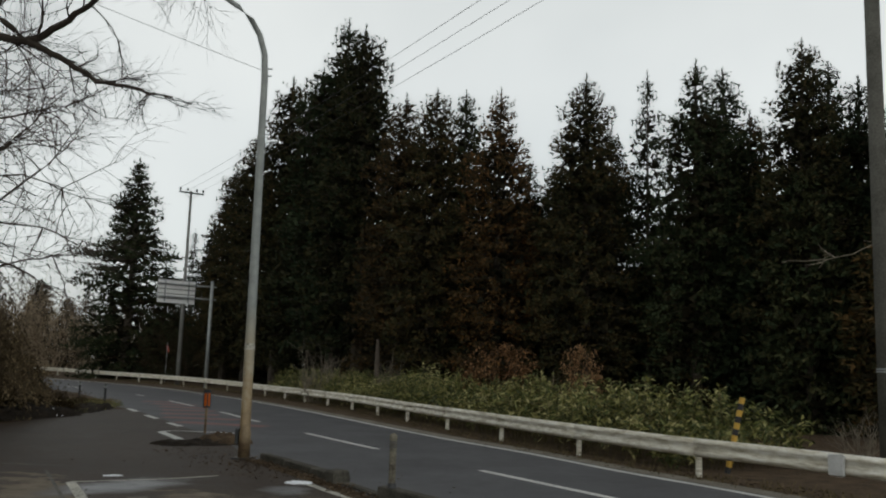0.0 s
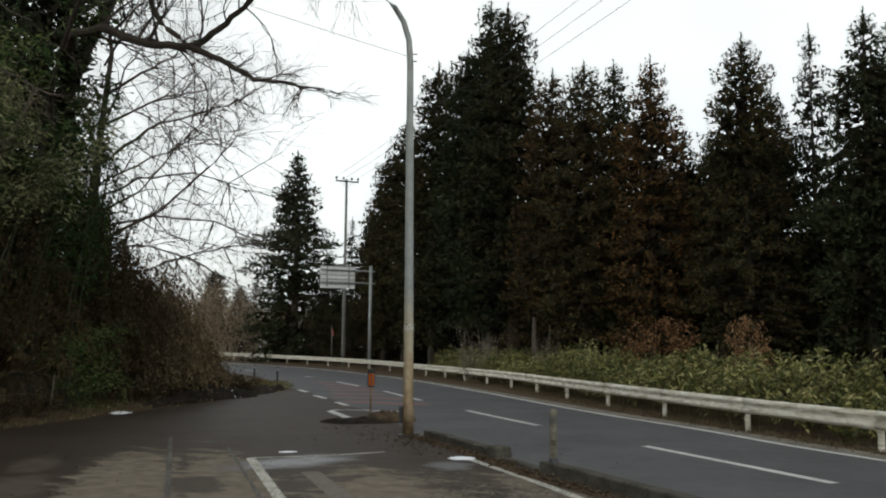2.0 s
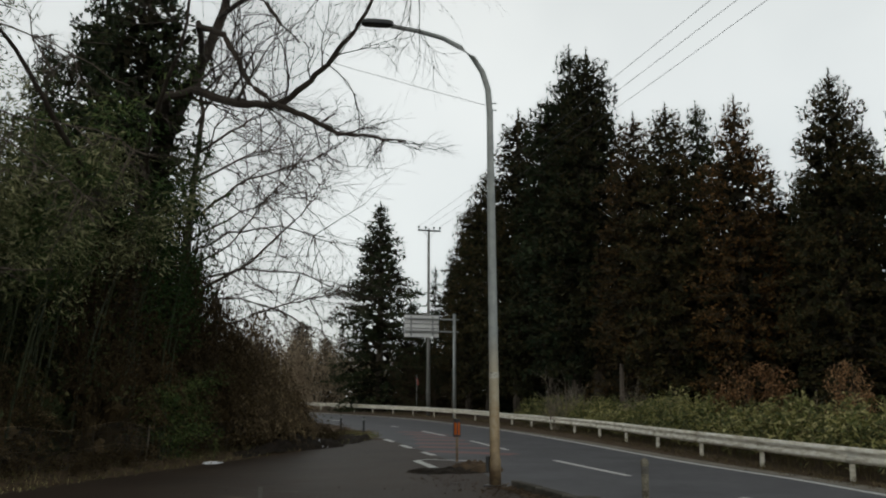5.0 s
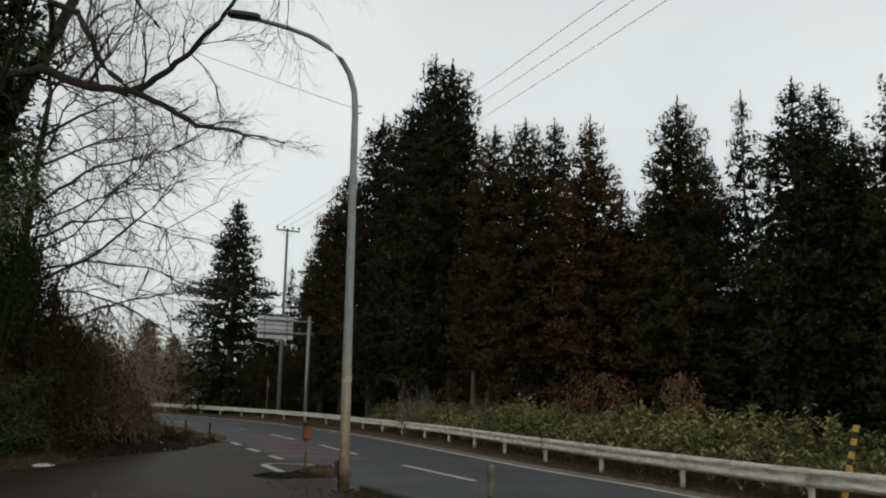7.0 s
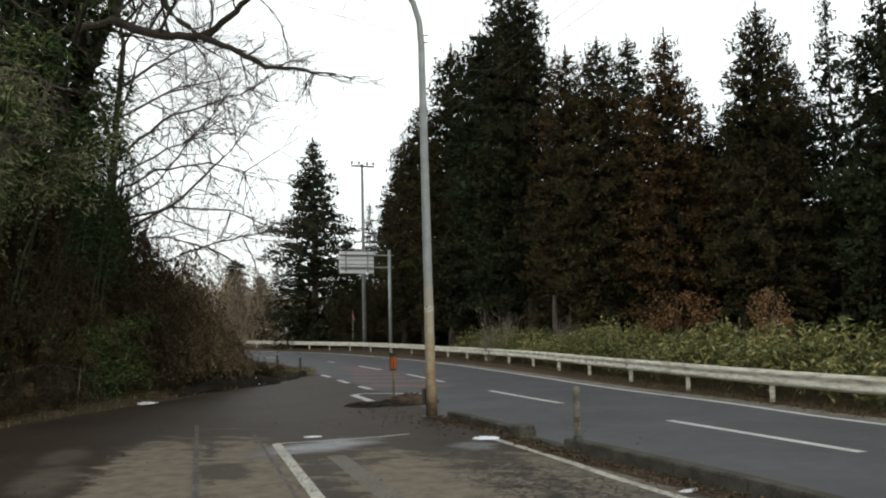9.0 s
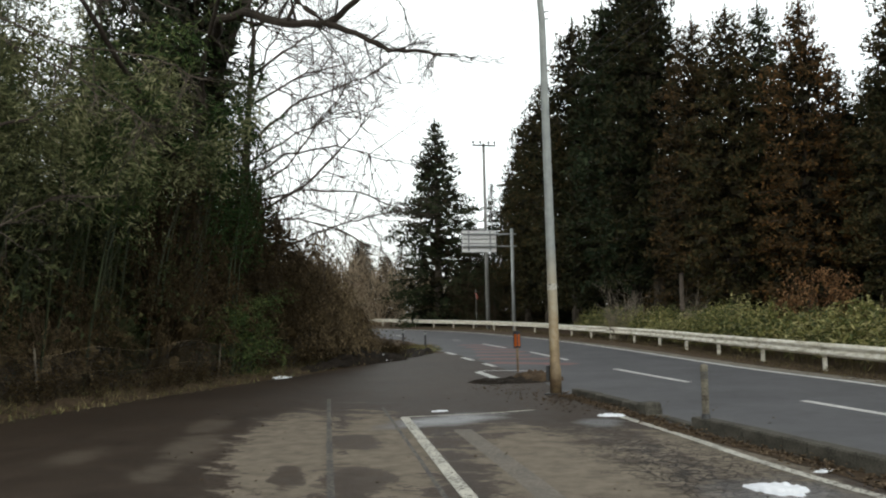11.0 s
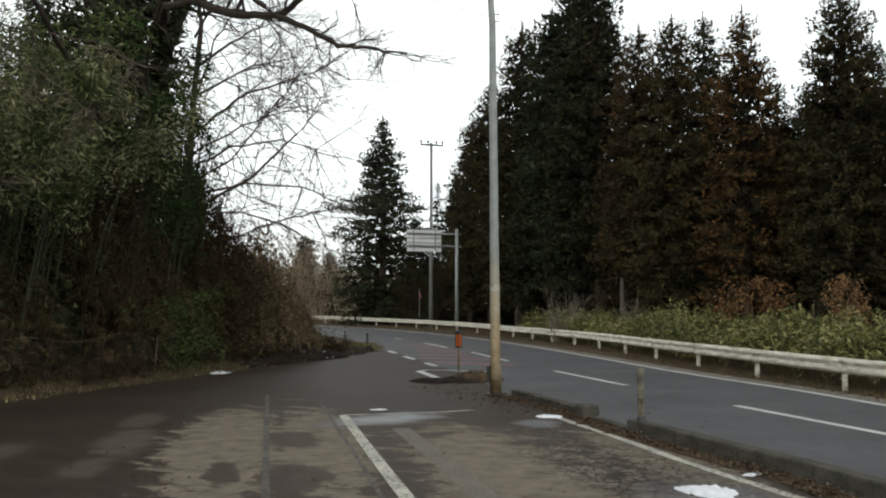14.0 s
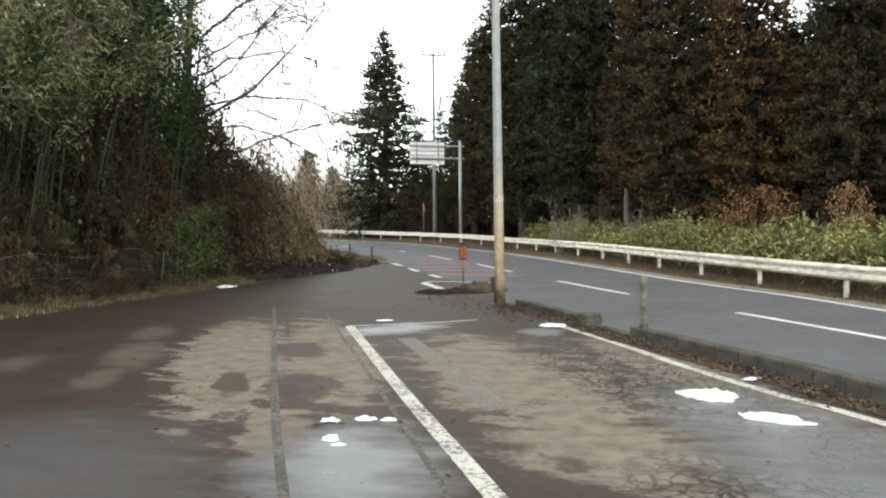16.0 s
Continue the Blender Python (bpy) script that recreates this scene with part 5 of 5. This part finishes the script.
def set_bush(kind, x, y, scale, tall=1.0, z=None, lean=0.0):
    """Sets a plant out, leaning out over the lot where asked."""
    m = pose(x, y, ground_z(x, y) if z is None else z, 0, lean, 0) @ pose(0, 0, 0, 0, 0, rng.uniform(0, 360))
    if kind in placed:
        ob = copy_thing(BUSH[kind], m)
    else:
        placed.add(kind)
        ob = BUSH[kind]
    ob.matrix_basis = m @ Matrix.Diagonal((scale, scale, scale * tall, 1))


foot = [p for p in BANK if 4 < p.y < 40]
fn = normals(foot)
for p, n in zip(foot, fn):
    if p.y < 32:
        q = p - n * rng.uniform(0.35, 0.9)
        set_bush("low", q.x, q.y + rng.uniform(-0.4, 0.4), rng.uniform(0.75, 1.15), 0.9)
TALL = {}
for key, ob in BUSH.items():
    heights = sorted(v.co.z for ch in ob.children for v in ch.data.vertices)
    TALL[key] = heights[int(len(heights) * 0.97)]


def thicket_height(y):
    """How high the thicket stands above the lot along the bank."""
    stops = ((4, 12.0), (14, 11.5), (18, 9.2), (21, 8.0), (23, 6.7), (25, 5.4), (27, 4.2), (29, 3.0), (31, 1.9), (34, 1.1), (40, 0.5))
    for (a, ha), (c, hc) in zip(stops, stops[1:]):
        if y <= c:
            return ha + (hc - ha) * max(0.0, y - a) / (c - a)
    return 0.5


# low scrub behind the fence, all along the foot
s = 0.4
while s < len(foot) - 1 and foot[int(s)].y < 31:
    p, n = foot[int(s)], fn[int(s)]
    q = p - n * rng.uniform(1.2, 2.0)
    kind = rng.choice(("brush", "mixed", "bare", "olive", "brush"))
    want = min(thicket_height(q.y) * 0.5, rng.uniform(1.0, 2.0))
    size = max(0.25, want / TALL[kind])
    set_bush(kind, q.x, q.y, max(0.45, min(size, 1.0)), size / max(0.45, min(size, 1.0)))
    s += 1.25
# evergreen scrub in the shade under the bamboo
for x, y, h, kind in ((-15.2, 8.4, 3.4, "olive"), (-15.6, 10.4, 3.0, "green"), (-15.4, 12.4, 3.8, "olive"), (-15.8, 14.4, 3.0, "green"), (-15.1, 16.2, 3.2, "olive"), (-16.4, 17.6, 4.6, "leafy"), (-17.0, 11.4, 5.0, "leafy"), (-17.2, 14.6, 5.2, "leafy"), (-14.6, 20.8, 4.6, "vines"), (-14.3, 19.2, 3.4, "green")):
    size = h / TALL[kind]
    set_bush(kind, x, y, max(size, 0.85), min(1.2, size / max(size, 0.85)))
# dead vines that climb the scrub, falling away towards the bend
for x, y, h, kind in ((-13.9, 17.8, 5.0, "vines"), (-14.6, 19.8, 6.8, "vines"), (-14.2, 21.4, 6.2, "vines"), (-14.9, 22.6, 6.2, "vines"), (-14.1, 23.2, 4.8, "vines"), (-15.4, 24.2, 5.6, "vines"), (-14.2, 24.8, 3.8, "brush"), (-15.0, 25.8, 4.2, "brush"), (-14.3, 26.6, 2.9, "brush"), (-15.4, 27.4, 3.4, "brush"), (-14.4, 28.4, 2.2, "brush"), (-15.3, 29.4, 2.4, "brush"), (-14.9, 30.6, 1.5, "brush"), (-14.0, 25.2, 3.3, "brush"), (-13.9, 9.2, 2.4, "vines"), (-13.9, 12.0, 2.6, "vines"), (-13.9, 14.8, 2.4, "vines")):
    size = max(0.3, (h - max(0.0, ground_z(x, y)) * 0.6) / TALL[kind])
    wide = max(0.6, min(size, 1.1))
    set_bush(kind, x, y, wide, size / wide)
# bamboo that arches over the lot from the top of the bank
for x, y, h, kind, lean in ((-14.6, 6.4, 9.0, "grey", 7), (-15.4, 8.0, 10.5, "grey", 8), (-14.7, 9.6, 8.6, "grey", 8), (-15.8, 10.8, 11.0, "grey", 7), (-14.9, 12.0, 8.4, "grey", 9), (-15.9, 13.2, 11.0, "grey", 6), (-14.8, 14.4, 9.0, "grey", 8), (-15.8, 15.6, 10.5, "bamboo", 6), (-14.7, 16.6, 8.6, "bamboo", 7), (-15.6, 17.8, 9.8, "grey", 5), (-14.5, 18.2, 8.0, "bamboo", 4), (-14.1, 19.2, 7.6, "bamboo", 2), 
                         (-17.6, 9.6, 10.0, "grey", 6), (-17.9, 13.4, 10.5, "grey", 5), (-17.6, 17.0, 10.0, "grey", 4)):
    size = (h - ground_z(x, y)) / 6.6
    set_bush(kind, x, y, min(1.25, size), size / min(1.25, size), lean=lean)
for x, y, sc in ((-13.7, 20.3, 0.95), (-14.3, 21.2, 0.8), (-15.0, 18.0, 0.8)):
    set_bush("fresh", x, y, sc)
ivy = build_cedar("cedar_tree", 15.2, 1.9, 61, "cedar_green", "tall dark conifer with drooping boughs on the bank", 0.0, 0.46)
ivy.matrix_basis = pose(-13.75, 19.0, 0.3)
for x, y, h, k in ((-16.0, 20.2, 14.5, 5), (-19.0, 21.5, 13, 1), (-20.5, 18.0, 12.0, 6)):
    ob = plant(k, x, y, h, 0.9)

# ---- wire fence along the foot of the bank ----
def build_fence():
    """Low diamond-mesh fence on thin leaning stakes, half sunk in weeds."""
    fence = thing("wire_fence", (0, 0, 0), "low rusty diamond-mesh fence on thin leaning stakes in the weeds", "fence")
    line = [p - n * 0.5 for p, n in zip(foot, fn) if 6 < p.y < 29]
    r = random.Random(77)
    for k in range(0, len(line), 2):
        p, z = line[k], ground_z(line[k].x, line[k].y)
        st = Sticks()
        st.tube([Vector((p.x, p.y, z - 0.2)), Vector((p.x + r.gauss(0, 0.07), p.y + r.gauss(0, 0.1), z + r.uniform(0.95, 1.12)))], [0.024, 0.02], 6)
        st.put("stake", "pale_twig" if k % 6 == 0 else "brown_twig", fence)
    mesh, strand = Sticks(), Sticks()

    def at_run(u, h):
        k = min(int(u), len(line) - 2)
        p = line[k].lerp(line[k + 1], u - k)
        return Vector((p.x + 0.05 * math.sin(u * 1.3) + 0.06 * h * math.sin(u * 0.7), p.y, ground_z(p.x, p.y) + h * (0.95 + 0.06 * math.sin(u * 1.9))))
    for h in (0.04, 0.5, 1.0):
        strand.tube([at_run(k * 0.5, h) for k in range(2 * (len(line) - 1))], [0.004] * (2 * (len(line) - 1)), 4)
    u = 0.0
    while u < len(line) - 2.2:
        for s in (0.0, 1.0):
            mesh.tube([at_run(u + (1 - s if h else s), h) for h in (0, 1)], [0.0028, 0.0028], 3)
        u += 0.085
    strand.put("line_wire", "lamp_pole", fence)
    tagged(mesh.put("wire_mesh", "dark_metal", fence), "rusty diamond wire mesh", kind="stuff")


build_fence()

# bare tree on the bank whose pale branches arch over the thicket
arch = thing("bare_tree", (0, 0, 0), "thin bare tree with pale branches arching over the thicket", "tree")
st = Sticks()
st.tube([Vector((-14.6, 9.2, 0.4)), Vector((-14.2, 9.6, 3.5)), Vector((-13.6, 10.0, 6.0)), Vector((-13.3, 10.3, 8.2)), Vector((-13.4, 10.6, 11.0))], [0.13, 0.1, 0.08, 0.055, 0.03], 8)
st.put("trunk", "twig", arch)
for pts, r0, kids in ((((-14.1, 9.7, 4.2), (-12.2, 10.98, 4.94), (-11.53, 11.24, 5.12), (-10.88, 11.46, 5.43)), 0.05, 5), (((-14.2, 9.6, 2.4), (-12.17, 11.0, 3.15), (-11.61, 11.17, 3.47), (-11.09, 11.26, 3.69), (-10.07, 11.78, 3.76)), 0.028, 6),
                      (((-13.4, 10.2, 7.4), (-12.22, 10.95, 6.66), (-11.45, 11.33, 6.17), (-10.52, 11.79, 5.63), (-9.61, 12.16, 4.88)), 0.022, 11), (((-13.4, 10.2, 7.2), (-12.1, 11.08, 6.88), (-11.07, 11.7, 6.43), (-9.88, 12.33, 6.25), (-9.01, 12.61, 5.81)), 0.022, 11),
                      (((-13.3, 10.3, 8.4), (-12.0, 11.4, 8.3), (-10.8, 12.2, 7.9), (-9.6, 12.8, 7.2)), 0.025, 10)):
    st = Sticks()
    limb(st, random.Random(int(r0 * 1000) + kids), pts, r0, 0.008, kids, 0.6, 2, Vector((0.2, 0, -0.3)), 0.04)
    st.put("limb", "twig", arch)

# ---- beyond the bend ----
for _ in range(17):
    t = rng.random()
    x, y = -32 - 24 * t + rng.uniform(-3, 3), 82 + 8 * t + rng.uniform(-2, 6)
    set_bush("haze", x, y, rng.uniform(1.9, 2.9), 1.1)
for _ in range(8):
    x, y = rng.uniform(-36, -22), rng.uniform(82, 90)
    set_bush(rng.choice(("haze", "bare")), x, y, rng.uniform(1.2, 2.0), 1.2)
for x, y, s in ((-21.5, 73, 1.6), (-24.5, 76, 1.9), (-26.5, 78.5, 1.6), (-19.5, 71, 1.0)):
    set_bush("bare", x, y, s, 1.5)
for x, y, s in ((-30, 80, 0.6), (-26, 77, 0.5), (-23.8, 74.5, 0.45)):
    set_bush("green", x, y, s)

# ---- behind the hedge ----
russet = build_dome("russet_shrub", "shrub still holding russet dead leaves", 301, 2.7, 1.1, 75, 0.34, 34, "russet", "brown_twig", 0.1, 0.045, 60)
russet.matrix_basis = pose(1.75, 33.0, 0, 0, 0, 30) @ Matrix.Diagonal((1.15, 1.15, 1.12, 1))
second = copy_thing(russet, pose(4.5, 30.3, 0, 0, 0, 200))
second.matrix_basis = pose(4.5, 30.3, 0, 0, 0, 200) @ Matrix.Diagonal((0.6, 0.6, 1.1, 1))
for x, y, s, tall in ((-7.0, 45.6, 1.5, 1.0), (-2.7, 41.5, 0.9, 1.4), (3.6, 31.5, 0.7, 1.3), (9.2, 20.5, 0.7, 0.8), (10.2, 18.8, 0.6, 0.8)):
    set_bush("pale", x, y, s, tall, 0)
stub = thing("wooden_stake", (-3.75, 44.3, 0), "grey weathered wooden stake behind the hedge", "stake")
st = Sticks()
st.tube([Vector((0, 0, -0.1)), Vector((0, 0, 2.3)), Vector((0.02, 0, 3.3))], [0.14, 0.12, 0.1], 9)
st.put("shaft", "twig", stub)

# bare branch that reaches in beside the near utility pole
snag = thing("bare_sapling", (0, 0, 0), "pale bare sapling with one long crooked branch", "tree")
st = Sticks()
st.tube([Vector((9.75, 18.4, -0.1)), Vector((9.65, 18.3, 3.0)), Vector((9.5, 18.2, 5.6))], [0.05, 0.04, 0.015], 6)
st.put("trunk", "pale_twig", snag)
st = Sticks()
limb(st, random.Random(5), ((9.6, 18.25, 4.9), (8.9, 18.2, 4.75), (8.2, 18.4, 4.4), (7.5, 18.6, 4.36), (7.0, 18.7, 4.3)), 0.014, 0.006, 3, 0.4, 1, Vector((-0.4, 0, 0.3)))
st.put("limb", "pale_twig", snag)

# flag beyond the bend
flag = thing("red_marker", (-24.2, 74.6, 0), "thin pole with a small faded red flag", "flag")
st = Sticks()
st.tube([Vector((0, 0, -0.1)), Vector((0, 0, 3.6))], [0.035, 0.03], 8)
st.put("pole", "galvanised", flag)
bm = bmesh.new()
box(bm, 0.02, 0.02, 3.0, 0.17, 0.05, 0.55, 0.02)
for v in bm.verts:
    v.co.x += 0.12 * math.sin(v.co.z * 3)
part("cloth", bm, "red_flag", flag)


# ---- dry grass at the foot of the bank ----
def grass_strip(name, line, width, count, tall, label, mat="dry_grass"):
    st = Sticks()
    ns = normals(line)
    for _ in range(count):
        k = rng.randrange(len(line))
        p = line[k] + ns[k] * rng.uniform(-width, 0.12) + Vector((rng.uniform(-0.5, 0.5), rng.uniform(-0.5, 0.5)))
        st.leaf(Vector((p.x, p.y, max(-0.03, ground_z(p.x, p.y)) - 0.01)), Vector((rng.gauss(0, 0.5), rng.gauss(0, 0.5), 1)), tall * rng.uniform(0.4, 1.2), 0.018)
    tagged(st.put(name, mat), label, "grass", kind="stuff")


grass_strip("dry_grass", foot, 1.2, 6000, 0.24, "short dry grass along the foot of the bank")
grass_strip("foot_grass", foot, 0.6, 5500, 0.14, "short yellow-green grass along the edge of the asphalt", "sasa")
grass_strip("bank_grass", [q for q in BANK if 27 < q.y < 37], 1.3, 4500, 0.17, "green and straw-coloured grass on the bank's end", "sasa")
grass_strip("verge_grass", [p for p in shifted(RAIL, 0.25) if 8 < p.y < 75], 0.6, 5000, 0.13, "thin dry grass under the guard rail")

# stray leaves and twigs on the asphalt
st = Sticks()
for _ in range(140):
    x, y = rng.uniform(-9, 0.5), rng.uniform(4, 16)
    a = rng.uniform(0, 6.3)
    st.leaf(Vector((x, y, 0.009)), Vector((math.cos(a), math.sin(a), rng.uniform(0, 0.4))), rng.uniform(0.03, 0.07), rng.uniform(0.012, 0.03), Vector((0, 0, 1)))
tagged(st.put("stray_leaves", "dry_leaf"), "stray dead leaves scattered over the asphalt", "leaf litter", kind="stuff")
for x, y, turn, length in ((-3.05, 6.45, 12, 0.26), (0.75, 9.2, 100, 0.3), (1.05, 8.9, 130, 0.22)):
    stick = thing("dead_twig", (x, y, 0.012), "short dead twig lying on the ground", "twig", "dead twigs", turn=turn)
    st = Sticks()
    st.tube([Vector((0, 0, 0)), Vector((length * 0.5, 0.02, 0.012)), Vector((length, 0, 0.004))], [0.012, 0.011, 0.006], 6)
    st.put("stem", "bark", stick)
